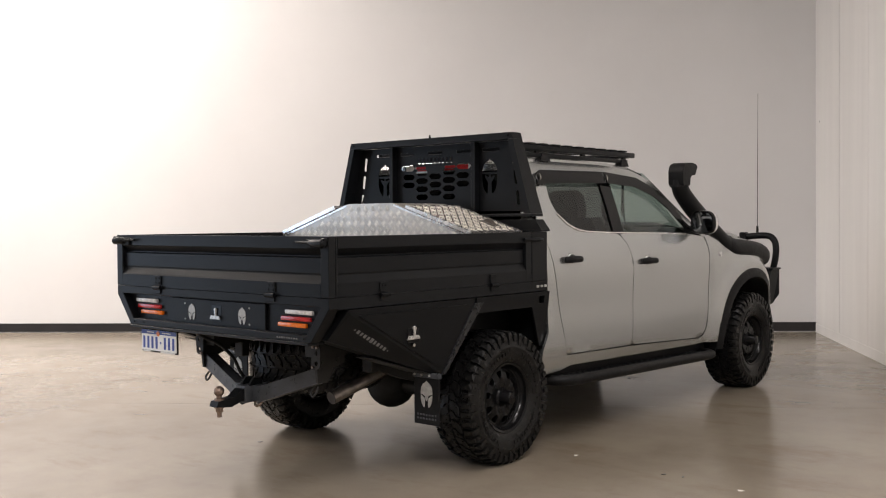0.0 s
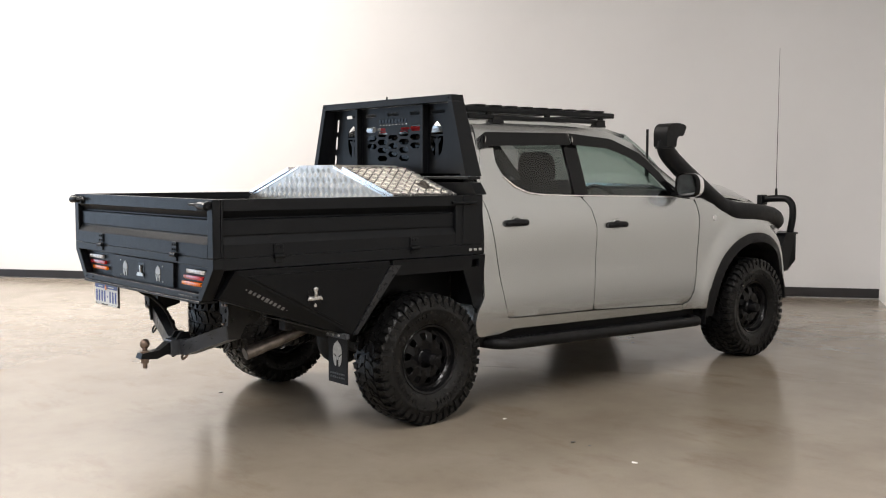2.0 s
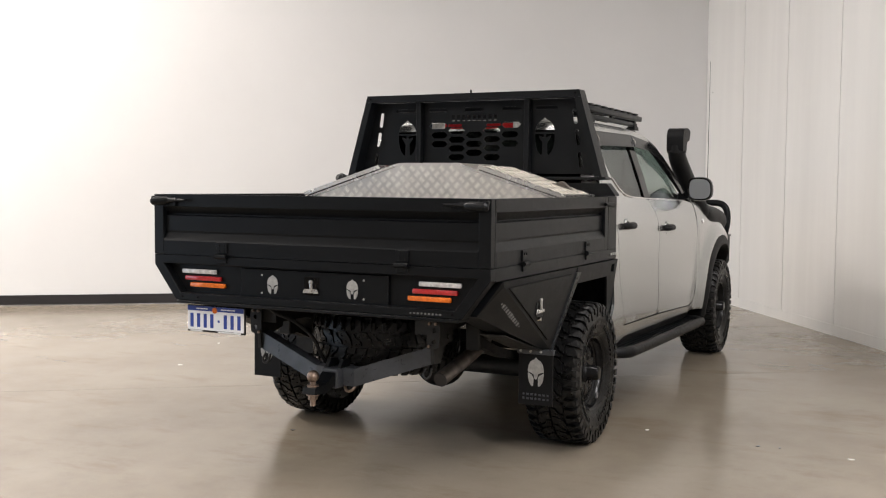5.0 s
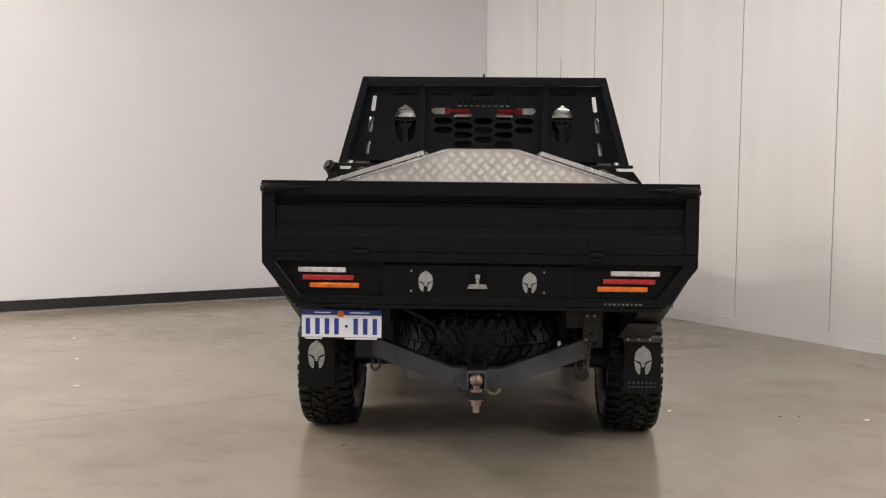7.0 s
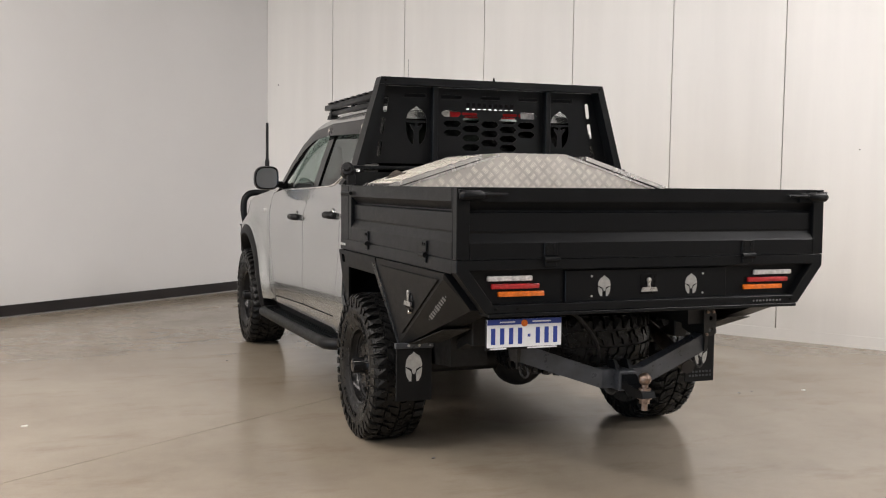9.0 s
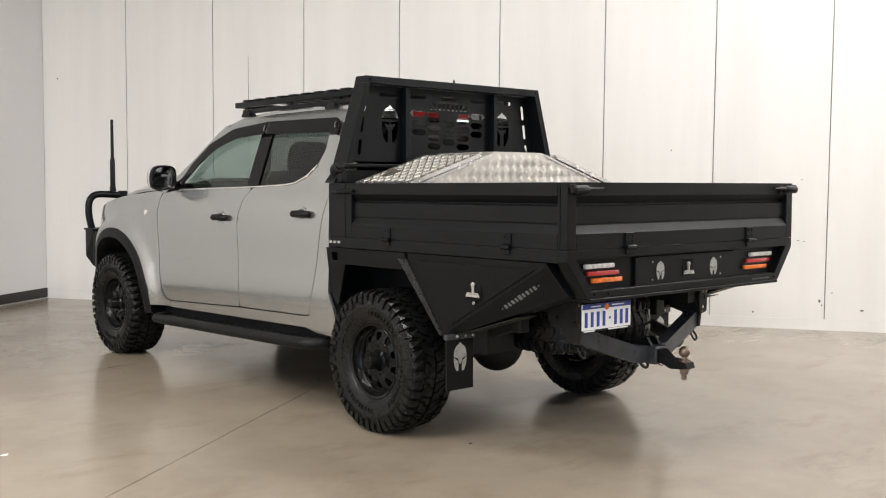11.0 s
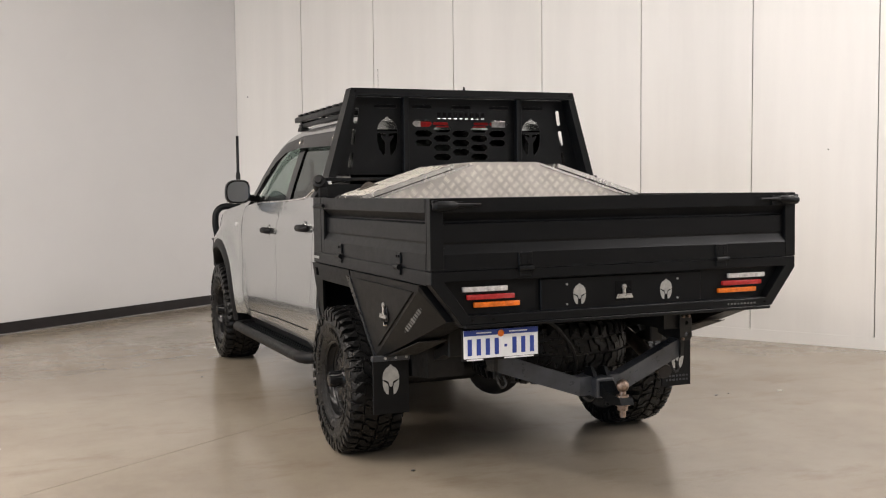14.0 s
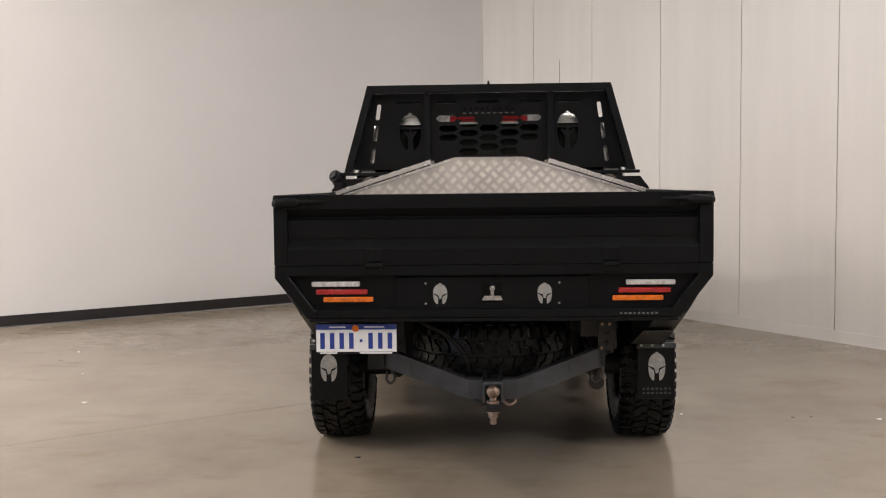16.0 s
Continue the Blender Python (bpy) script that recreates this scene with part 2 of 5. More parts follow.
def loft(rings, bm=None, caps=True):
    bm = bm or bmesh.new()
    made = [[bm.verts.new(p) for p in ring] for ring in rings]
    for r0, r1 in zip(made, made[1:]):
        for q in range(len(r0)):
            w = (q + 1) % len(r0)
            bm.faces.new((r0[q], r0[w], r1[w], r1[q]))
    if caps:
        bm.faces.new(made[0])
        bm.faces.new(made[-1])
    return bm


def rounded(pts, r, n=4):
    """The polygon with its corners rounded."""
    out = []
    pts = [Vector((p[0], p[1])) for p in pts]
    for k, p in enumerate(pts):
        a, b = pts[k - 1] - p, pts[(k + 1) % len(pts)] - p
        d = min(r, a.length * 0.45, b.length * 0.45)
        p0, p1 = p + a.normalized() * d, p + b.normalized() * d
        for q in range(n + 1):
            t = q / n
            out.append(tuple(p0 * (1 - t) ** 2 + p * 2 * t * (1 - t) + p1 * t * t))
    return out


def curve_points(pts, n=8):
    """A smooth line through the points."""
    pts = [Vector(p) for p in pts]
    ext = [pts[0] * 2 - pts[1], *pts, pts[-1] * 2 - pts[-2]]
    out = []
    for p0, p1, p2, p3 in zip(ext, ext[1:], ext[2:], ext[3:]):
        for q in range(n):
            t = q / n
            out.append(0.5 * ((2 * p1) + (p2 - p0) * t + (2 * p0 - 5 * p1 + 4 * p2 - p3) * t * t + (3 * p1 - p0 - 3 * p2 + p3) * t ** 3))
    return [*out, pts[-1]]


def tube(pts, radii, seg=12, bm=None, flat=1.0, squash=None):
    """A pipe along a line; radii: one, or one for each point; squash: an axis along which it is flattened."""
    pts = [Vector(p) for p in pts]
    radii = [radii] * len(pts) if isinstance(radii, (int, float)) else radii
    rings, side = [], None
    for k, p in enumerate(pts):
        d = (pts[min(k + 1, len(pts) - 1)] - pts[max(k - 1, 0)]).normalized()
        if side is None:
            side = d.orthogonal().normalized()
        side = (side - d * side.dot(d)).normalized()
        up = d.cross(side)
        ring = []
        for q in range(seg):
            a = 2 * math.pi * q / seg
            off = (side * math.cos(a) + up * math.sin(a)) * radii[k]
            if squash:
                s = Vector(squash)
                off -= s * off.dot(s) * (1 - flat)
            ring.append(p + off)
        rings.append(ring)
    return loft(rings, bm)


def lathe(profile, axis_x=True, seg=48, bm=None, closed=True):
    """Profile (offset along the axle, radius) turned round the x axis."""
    bm = bm or bmesh.new()
    rings = []
    for q in range(seg):
        a = 2 * math.pi * q / seg
        rings.append([bm.verts.new((o, r * math.cos(a), r * math.sin(a))) for o, r in profile])
    for q in range(seg):
        r0, r1 = rings[q], rings[(q + 1) % seg]
        for k in range(len(profile) - (0 if closed else 1)):
            w = (k + 1) % len(profile)
            bm.faces.new((r0[k], r0[w], r1[w], r1[k]))
    return bm


def plate(outer, holes, axis, a, b):
    """A flat plate with holes through it."""
    bm = bmesh.new()
    i, j, k = AXES[axis]

    def ring(pts):
        vs = []
        for p in pts:
            co = [0, 0, 0]
            co[i], co[j], co[k] = p[0], p[1], a
            vs.append(bm.verts.new(co))
        return [bm.edges.new((vs[q], vs[(q + 1) % len(vs)])) for q in range(len(vs))]
    edges = ring(outer)
    for h in holes:
        edges += ring(h)
    bmesh.ops.triangle_fill(bm, edges=edges, use_beauty=True)
    geo = bmesh.ops.extrude_face_region(bm, geom=list(bm.faces))
    move = Vector((0, 0, 0))
    move[k] = b - a
    bmesh.ops.translate(bm, verts=[v for v in geo["geom"] if isinstance(v, bmesh.types.BMVert)], vec=move)
    return bm


def disc(x, y, z, r, h, axis="y", seg=10, bm=None):
    bm = bm or bmesh.new()
    turn = {"x": (0, 90, 0), "y": (90, 0, 0), "z": (0, 0, 0)}[axis]
    bmesh.ops.create_cone(bm, cap_ends=True, segments=seg, radius1=r, radius2=r, depth=h, matrix=pose(x, y, z, *turn))
    return bm


# ---- the room ----
def wall_slab(name, a, b, normal, label, material, z0=0.0, z1=HIGH):
    bm = bmesh.new()
    for z in (z0, z1):
        for p in (a, b, b - normal * 0.18, a - normal * 0.18):
            bm.verts.new((p.x, p.y, z))
    bm.verts.ensure_lookup_table()
    v = bm.verts
    for q in ((0, 1, 2, 3), (4, 5, 6, 7), (0, 1, 5, 4), (1, 2, 6, 5), (2, 3, 7, 6), (3, 0, 4, 7)):
        bm.faces.new([v[k] for k in q])
    return tagged(part(name, bm, material), label, "wall", kind="structure")


wall_slab("wall_north_west", site(-0.2, 0), site(LEN_A + 0.2, 0), NA, "white painted smooth wall with a black skirting", WALL_PLAIN)
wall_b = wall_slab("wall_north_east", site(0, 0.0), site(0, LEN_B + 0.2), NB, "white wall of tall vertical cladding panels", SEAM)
# unseen walls, added to close the room and darken what the truck reflects
wall_slab("wall_south_east", site(-0.2, LEN_B), site(LEN_A + 0.2, LEN_B), -NA, "unseen far wall, grey to keep reflections dark", WALL_BACK)
wall_slab("wall_south_west_low", site(LEN_A, 0), site(LEN_A, DOOR_V0), -NB, "unseen wall beside the doorway, grey to keep reflections dark", WALL_BACK)
wall_slab("wall_south_west_far", site(LEN_A, DOOR_V1), site(LEN_A, LEN_B), -NB, "unseen wall beside the doorway, grey to keep reflections dark", WALL_BACK)
wall_slab("wall_south_west_head", site(LEN_A, DOOR_V0), site(LEN_A, DOOR_V1), -NB, "unseen wall over the doorway, grey to keep reflections dark", WALL_BACK, DOOR_H, HIGH)


def sheet(name, z0, z1, material, label, kind, category):
    bm = prism([(p.x, p.y) for p in (site(-0.2, -0.2), site(LEN_A + 3.0, -0.2), site(LEN_A + 3.0, LEN_B + 0.2), site(-0.2, LEN_B + 0.2))], "z", z0, z1)
    return tagged(part(name, bm, material), label, category, kind=kind)


floor = sheet("floor", -0.25, -0.005, JOINT, "polished grey-brown concrete floor with sawn joints", "structure", "floor")
JOINT_SLOPE, JOINT_Y = 0.6856, 1.425


def joint_line(x, off):
    return (x, JOINT_Y + JOINT_SLOPE * x + off)


part("slab", prism([joint_line(-24, 0.0026), joint_line(14, 0.0026), (14, 18), (-24, 18)], "z", -0.0045, 0.0), FLOOR, floor)
part("slab", prism([(-24, -20), (14, -20), joint_line(14, -0.0026), joint_line(-24, -0.0026)], "z", -0.0045, 0.0), FLOOR, floor)
sheet("ceiling", HIGH, HIGH + 0.1, CEILING, "unseen plain ceiling over the showroom, its grey set for bounce", "structure", "ceiling")


def along(a, b, normal, thick, z0, z1, bm=None):
    q = [a, b, b + normal * thick, a + normal * thick]
    return prism([(p.x, p.y) for p in q], "z", z0, z1, bm)


tagged(part("baseboard", soften(along(site(0.012, 0), site(LEN_A, 0), NA, 0.014, 0.012, 0.108), 0.002, 1), VINYL), "black vinyl skirting along the white wall", "skirting", kind="structure")
tagged(part("trim", soften(along(site(0, 0.0), site(0, LEN_B), NB, 0.024, 0.0, 0.094), 0.004, 1), WALL_PANEL), "white painted kerb under the cladding panels", "trim", kind="structure")

# ceiling lights
def ceiling_light(u, v, watts):
    p = site(u, v, HIGH)
    ob = thing("ceiling_light", "long white ceiling light with a glowing diffuser", "lamp", "ceiling lights")
    a, b = p - DB * 1.2, p + DB * 1.2
    part("housing", soften(along(a - DA * 0.3, b - DA * 0.3, DA, 0.6, HIGH - 0.07, HIGH - 0.002), 0.006), GREY, ob)
    part("diffuser", along(a - DA * 0.27, b - DA * 0.27, DA, 0.54, HIGH - 0.085, HIGH - 0.072), TUBE, ob)
    light = bpy.data.lights.new("ceiling_lamp", "AREA")
    light.shape, light.size, light.size_y = "RECTANGLE", 2.4 * S, 0.56 * S
    light.energy, light.color = watts, (0.96, 0.965, 0.98) if u < 3.5 else (1.0, 0.965, 0.92)
    lo = new("ceiling_lamp", light)
    q = (p - UP * 0.1) * S
    lo.matrix_world = Matrix.Translation(q) @ Matrix.Rotation(math.atan2(DB.y, DB.x), 4, "Z")
    return ob


for u, v, watts in LIGHTS:
    ceiling_light(u, v, watts)

# ---- the truck ----
truck = thing("utility_truck", "silver dual-cab utility truck with a black steel tray", "truck")
truck.location.z = LIFT * S
truck.rotation_euler.x = -RAKE

# side shape of the cab: half width by height
SIDE = [(0.38, 0.818), (0.46, 0.832), (0.53, 0.8395), (0.58, 0.8432), (0.615, 0.8451), (0.645, 0.8458), (0.675, 0.845), (0.71, 0.8422), (0.75, 0.8388), (0.8, 0.836), (0.86, 0.8348), (0.95, 0.8368), (1.02, 0.839), (1.1, 0.834), (1.16, 0.82), (1.21, 0.8), (1.245, 0.78), (1.4, 0.73), (1.58, 0.665), (1.64, 0.638), (1.68, 0.6), (1.71, 0.54)]


def half_width(y, z):
    zs = [z] if z > 1.15 else [z + d for d in (-0.075, -0.05, -0.025, 0.0, 0.025, 0.05, 0.075)]
    w = np.mean(np.interp(zs, [p[0] for p in SIDE], [p[1] for p in SIDE]))
    if y > 2.55:
        arch = max(0.0, 1 - abs(y - 3.15) / 0.75)
        w += 0.036 * arch * min(1.0, max(0.0, (1.12 - z) / 0.25))
    if y > 2.4:
        r = math.hypot(y - 3.15, z - 0.38)
        w += 0.04 * math.exp(-((r - 0.60) / 0.06) ** 2)
    if y > 3.3:
        w -= 0.15 * ((y - 3.3) / 0.5) ** 2
    return float(w)


def skin(outline, side, off=0.0, thick=0.014, step=0.045, bm=None):
    """A panel of the cab's side, of that outline in y and z, bent to its shape."""
    own = bmesh.new()
    own.faces.new([own.verts.new((0, p[0], p[1])) for p in outline])
    ys, zs = [p[0] for p in outline], [p[1] for p in outline]
    for lo, hi, no in ((min(ys), max(ys), (0, 1, 0)), (min(zs), max(zs), (0, 0, 1))):
        k = math.floor(lo / step) + 1
        while k * step < hi:
            co = (0, k * step, 0) if no[1] else (0, 0, k * step)
            bmesh.ops.bisect_plane(own, geom=[*own.verts, *own.edges, *own.faces], plane_co=co, plane_no=no, dist=1e-5)
            k += 1
    geo = bmesh.ops.extrude_face_region(own, geom=list(own.faces))
    inner = {v for v in geo["geom"] if isinstance(v, bmesh.types.BMVert)}
    for v in own.verts:
        v.co.x = side * (half_width(v.co.y, v.co.z) + off - (thick if v in inner else 0.0))
    return own


def arc(cy, cz, r, a0, a1, n=14):
    return [(cy + r * math.cos(radians(a0 + (a1 - a0) * k / n)), cz + r * math.sin(radians(a0 + (a1 - a0) * k / n))) for k in range(n + 1)]


REAR_DOOR = rounded([(0.63, 0.545), (1.392, 0.53), (1.408, 0.77), (1.425, 1.05), (1.385, 1.17), (1.318, 1.243), (1.27, 1.25), (0.97, 1.26), (0.86, 1.272), (0.76, 1.308), (0.68, 1.365), (0.64, 1.45), (0.652, 1.56), (1.272, 1.572), (1.29, 1.615), (0.60, 1.605), (0.555, 1.56), (0.452, 1.3), (0.50, 1.1), (0.575, 0.75)], 0.022, 3)
FRONT_DOOR = rounded([(1.397, 0.53), (2.34, 0.494), (2.415, 0.512), (2.458, 0.572), (2.482, 0.70), (2.508, 0.90), (2.522, 1.11), (2.5, 1.205), (2.26, 1.228), (1.42, 1.243), (1.33, 1.24), (1.39, 1.17), (1.43, 1.05), (1.413, 0.77)], 0.03, 3)
FENDER = [(2.352, 0.452), (2.59, 0.446), *arc(3.15, 0.38, 0.55, 171, 18, 22), (3.71, 0.60), (3.76, 0.78), (3.775, 0.9), (3.755, 0.975), (3.70, 1.035), (3.6, 1.085), (3.42, 1.135), (3.15, 1.178), (2.9, 1.2), (2.62, 1.22), (2.508, 1.21), (2.53, 1.11), (2.516, 0.9), (2.49, 0.70), (2.466, 0.566), (2.421, 0.504), (2.352, 0.487)]
SILL = rounded([(0.41, 0.448), (0.56, 0.452), (0.68, 0.474), (2.347, 0.448), (2.347, 0.487), (1.4, 0.523), (0.63, 0.538), (0.57, 0.74), (0.492, 1.1), (0.447, 1.3), (0.432, 1.1), (0.434, 0.68), (0.385, 0.6), (0.37, 0.54), (0.378, 0.48)], 0.012, 2)
QUARTER = [(0.467, 1.3), (0.475, 1.305), (0.548, 1.565), (0.595, 1.613), (1.29, 1.622), (1.72, 1.60), (1.96, 1.52), (2.1, 1.425), (2.48, 1.205), (2.56, 1.2), (2.20, 1.43), (1.98, 1.59), (1.75, 1.665), (1.4, 1.69), (0.72, 1.69), (0.545, 1.67), (0.507, 1.5), (0.467, 1.31)]
REAR_GLASS = [(0.685, 1.369), (0.762, 1.312), (0.862, 1.276), (0.97, 1.264), (1.276, 1.255), (1.272, 1.568), (0.655, 1.556), (0.645, 1.45)]
FRONT_GLASS = [(1.405, 1.25), (2.25, 1.233), (2.04, 1.452), (1.9, 1.52), (1.71, 1.562), (1.405, 1.57)]
PILLAR = [(1.278, 1.25), (1.404, 1.248), (1.404, 1.585), (1.278, 1.58)]
VISOR_REAR = rounded([(0.54, 1.535), (0.62, 1.548), (1.33, 1.565), (1.335, 1.64), (0.60, 1.63), (0.545, 1.6)], 0.015, 3)
VISOR_FRONT = [(1.342, 1.566), (1.68, 1.548), (1.88, 1.495), (2.02, 1.425), (2.22, 1.262), (2.29, 1.258), (2.16, 1.40), (1.99, 1.525), (1.74, 1.612), (1.342, 1.64)]
BELT = [(0.675, 1.366), (0.756, 1.305), (0.858, 1.268), (0.97, 1.256), (1.30, 1.245), (2.27, 1.228), (2.27, 1.234), (1.30, 1.251), (0.97, 1.262), (0.86, 1.274), (0.76, 1.311), (0.68, 1.371)]
for side in (-1, 1):
    part("sill_panel", skin(SILL, side, 0.001), PAINT, truck, smooth=True)
    door = part("rear_door", soften(skin(REAR_DOOR, side), 0.003, 2, 1.0), PAINT, truck, "silver rear door with a black handle", smooth=True)
    front = part("front_door", soften(skin(FRONT_DOOR, side), 0.003, 2, 1.0), PAINT, truck, "silver front door with a black handle", smooth=True)
    part("fender", soften(skin(FENDER, side, step=0.026), 0.003, 2, 1.0), PAINT, truck, "silver front mudguard", smooth=True)
    part("roof_rail", skin(QUARTER, side, -0.002, 0.03), PAINT, truck, smooth=True)
    part("window_pane", skin(REAR_GLASS, side, -0.012, 0.004, 0.15), GLASS_DARK, door, "dark tinted door glass", smooth=True).visible_shadow = False
    part("window_pane", skin(FRONT_GLASS, side, -0.012, 0.004, 0.15), GLASS, front, "green-tinted door glass", smooth=True).visible_shadow = False
    part("pillar_trim", skin(PILLAR, side, -0.003, 0.02), GLOSS, truck, "gloss black door pillar", smooth=True)
    part("weather_shield", soften(skin(VISOR_REAR, side, 0.022, 0.006), 0.002, 1, 1.0), GLOSS, door, "dark weather shield over the window", smooth=True)
    part("weather_shield", skin(VISOR_FRONT, side, 0.022, 0.006), GLOSS, front, "dark weather shield over the window", smooth=True)
    for y, z in ((0.575, 1.588), (1.345, 1.6)):
        clip = tube([(side * (half_width(y, z - 0.016) + 0.03), y - 0.006, z - 0.018), (side * (half_width(y, z) + 0.032), y, z), (side * (half_width(y, z + 0.016) + 0.028), y + 0.006, z + 0.018)], [0.003, 0.0055, 0.003], 8)
        part("shield_clip", clip, CHROME, truck, "small bright clip of the weather shield", smooth=True)
    part("belt_moulding", skin(BELT, side, 0.006, 0.012), ALU_EDGE, truck, "bright strip under the windows", smooth=True)
    for y, z, owner in ((0.70, 1.098, door), (1.62, 1.06, front)):
        x = half_width(y, z)
        cup = lathe([(-0.002, 0.0002), (-0.002, 0.01), (-0.001, 0.024), (0.0006, 0.033), (0.0012, 0.038), (0.0004, 0.042), (-0.004, 0.044), (-0.014, 0.042), (-0.014, 0.0005)], seg=32)
        part("handle_cup", cup, PAINT, owner, "round scoop behind the handle", smooth=True, at=(side * (x + 0.003), y + 0.005, z - 0.003)).rotation_euler.z = 0.0 if side > 0 else math.pi
        pts = curve_points([(side * (x + 0.002), y - 0.085, z), (side * (x + 0.026), y - 0.055, z), (side * (x + 0.03), y, z + 0.002), (side * (x + 0.026), y + 0.055, z), (side * (x + 0.002), y + 0.085, z)], 4)
        part("handle", tube(pts, [0.014] + [0.02] * (len(pts) - 2) + [0.014], 10), PLASTIC, owner, "black pull handle", smooth=True)
    # front wheel-arch flare
    rings = []
    for k in range(25):
        a = radians(179 - k * (179 - 8) / 24)
        co, si = math.cos(a), math.sin(a)
        y0, z0 = 3.15 + 0.6 * co, 0.38 + 0.6 * si
        x0 = half_width(y0, z0)
        ring = []
        for r, dx in ((0.512, -0.11), (0.50, -0.02), (0.512, 0.014), (0.55, 0.014), (0.58, -0.004), (0.575, -0.03)):
            ring.append(Vector((side * (x0 + dx), 3.15 + r * co, 0.38 + r * si)))
        rings.append(ring)
    part("arch_flare", loft(rings), PLASTIC, truck, "textured black wheel-arch flare", smooth=True)
    # inner arch
    part("arch_liner", loft([[Vector((side * x, 3.15 + r * math.cos(radians(a)), 0.38 + r * math.sin(radians(a)))) for x, r in ((0.45, 0.52), (0.83, 0.52), (0.83, 0.535), (0.45, 0.535))] for a in range(186, -1, -10)]), PLASTIC, truck)
    # indicator on the mudguard
    part("side_repeater", disc(side * half_width(2.7, 1.075), 2.7, 1.075, 0.017, 0.014, "x", 14), CLEAR, truck, "small round side indicator")


def surface(fn, us, vs, thick, smooth_name, material, label="", vec=(0, 0, -1)):
    """A bent sheet over two parameters, with thickness."""
    bm = bmesh.new()
    grid = [[bm.verts.new(fn(u, v)) for v in vs] for u in us]
    for a, b in zip(grid, grid[1:]):
        for k in range(len(vs) - 1):
            bm.faces.new((a[k], a[k + 1], b[k + 1], b[k]))
    geo = bmesh.ops.extrude_face_region(bm, geom=list(bm.faces))
    bmesh.ops.translate(bm, verts=[v for v in geo["geom"] if isinstance(v, bmesh.types.BMVert)], vec=Vector(vec) * thick)
    return part(smooth_name, bm, material, truck, label, smooth=True)


def steps(a, b, n):
    return [a + (b - a) * k / n for k in range(n + 1)]


def roof_at(y, s):
    edge = np.interp(y, [0.487, 0.53, 0.9, 1.5, 1.8, 2.02], [1.655, 1.70, 1.708, 1.708, 1.69, 1.645])
    return Vector((0.56 * s, y, float(edge) + 0.035 * (1 - s * s)))


surface(roof_at, [0.487, 0.5, 0.53, *steps(0.6, 1.9, 13), 2.02], steps(-1, 1, 14), 0.02, "roof", PAINT, "silver cab roof")


def bonnet_at(y, s):
    edge = np.interp(y, [2.45, 2.7, 3.1, 3.4, 3.6, 3.72, 3.8], [1.255, 1.25, 1.225, 1.18, 1.125, 1.06, 0.98])
    crown = np.interp(y, [2.45, 2.9, 3.45, 3.8], [0.06, 0.13, 0.135, 0.08])
    half = float(np.interp(y, [2.45, 2.7, 3.3, 3.8], [0.70, 0.72, 0.71, 0.58]))
    bulge = 0.012 * math.exp(-((abs(s) - 0.62) / 0.12) ** 2)
    return Vector((half * s, y, float(edge + crown * (1 - abs(s) ** 2.6)) + bulge))


surface(bonnet_at, steps(2.45, 3.8, 18), steps(-1, 1, 24), 0.02, "bonnet", PAINT, "silver bonnet")


def screen_at(u, s):
    top, low = Vector((0.575 * s, 2.02 - 0.02 * s * s, 1.655 + 0.03 * (1 - s * s))), Vector((0.69 * s, 2.58 - 0.12 * s * s, 1.225 + 0.03 * (1 - s * s)))
    return top * (1 - u) + low * u + Vector((0, 0.03, 0.03)) * math.sin(math.pi * u)


surface(screen_at, steps(0, 1, 8), steps(-1, 1, 12), 0.005, "windscreen", GLASS, "green-tinted windscreen", (0, -0.5, -0.8)).visible_shadow = False


def leaning(bm):
    """Leans a shape of the cab's back forwards above the window sill."""
    for v in bm.verts:
        v.co.y += max(0.0, v.co.z - 1.2) * 0.12
    return bm


# back of the cab with its window opening
part("cab_back", leaning(soften(plate(rounded([(-0.80, 0.48), (0.80, 0.48), (0.80, 1.2), (0.73, 1.3), (0.626, 1.6), (0.58, 1.66), (0.3, 1.69), (-0.3, 1.69), (-0.58, 1.66), (-0.626, 1.6), (-0.73, 1.3), (-0.80, 1.2)], 0.03, 3), [rounded([(-0.655, 1.22), (0.655, 1.22), (0.595, 1.632), (-0.595, 1.632)], 0.05, 4)], "y", 0.432, 0.45), 0.004, 1, 1.0)), PAINT, truck, "silver rear wall of the cab")
for side in (-1, 1):
    rings = []
    for k in range(10):
        z = 1.285 + 0.038 * k
        x, y = half_width(0.5, z), 0.432 + 0.12 * max(0.0, z - 1.2)
        bend = [(0.0005, 0.036), (0.0, 0.022), (-0.004, 0.01), (-0.012, 0.002), (-0.022, -0.0015), (-0.034, -0.0015), (-0.034, 0.006), (-0.016, 0.012), (-0.01, 0.036)]
        rings.append([Vector((side * (x + a), y + b, z)) for a, b in bend])
    part("cab_corner", loft(rings), PAINT, truck, "rounded silver rear corner of the cab", smooth=True)
part("rear_window", leaning(prism(rounded([(-0.67, 1.21), (0.67, 1.21), (0.605, 1.645), (-0.605, 1.645)], 0.05, 4), "y", 0.438, 0.442)), GLASS_BACK, truck, "dark rear cab window").visible_shadow = False
brake = part("high_brake_light", leaning(soften(box(-0.215, 0.215, 0.426, 0.4315, 1.646, 1.676), 0.002, 1)), RED, truck, "red high-mounted brake light", smooth=True)
for side in (-1, 1):
    part("clear_end", leaning(soften(box(min(side * 0.2165, side * 0.3), max(side * 0.2165, side * 0.3), 0.4255, 0.4315, 1.644, 1.68), 0.002, 1)), CLEAR, brake, "clear lens end", smooth=True)
part("cab_floor", soften(box(-0.775, 0.775, 0.45, 2.56, 0.385, 0.52), 0.01), PLASTIC, truck)
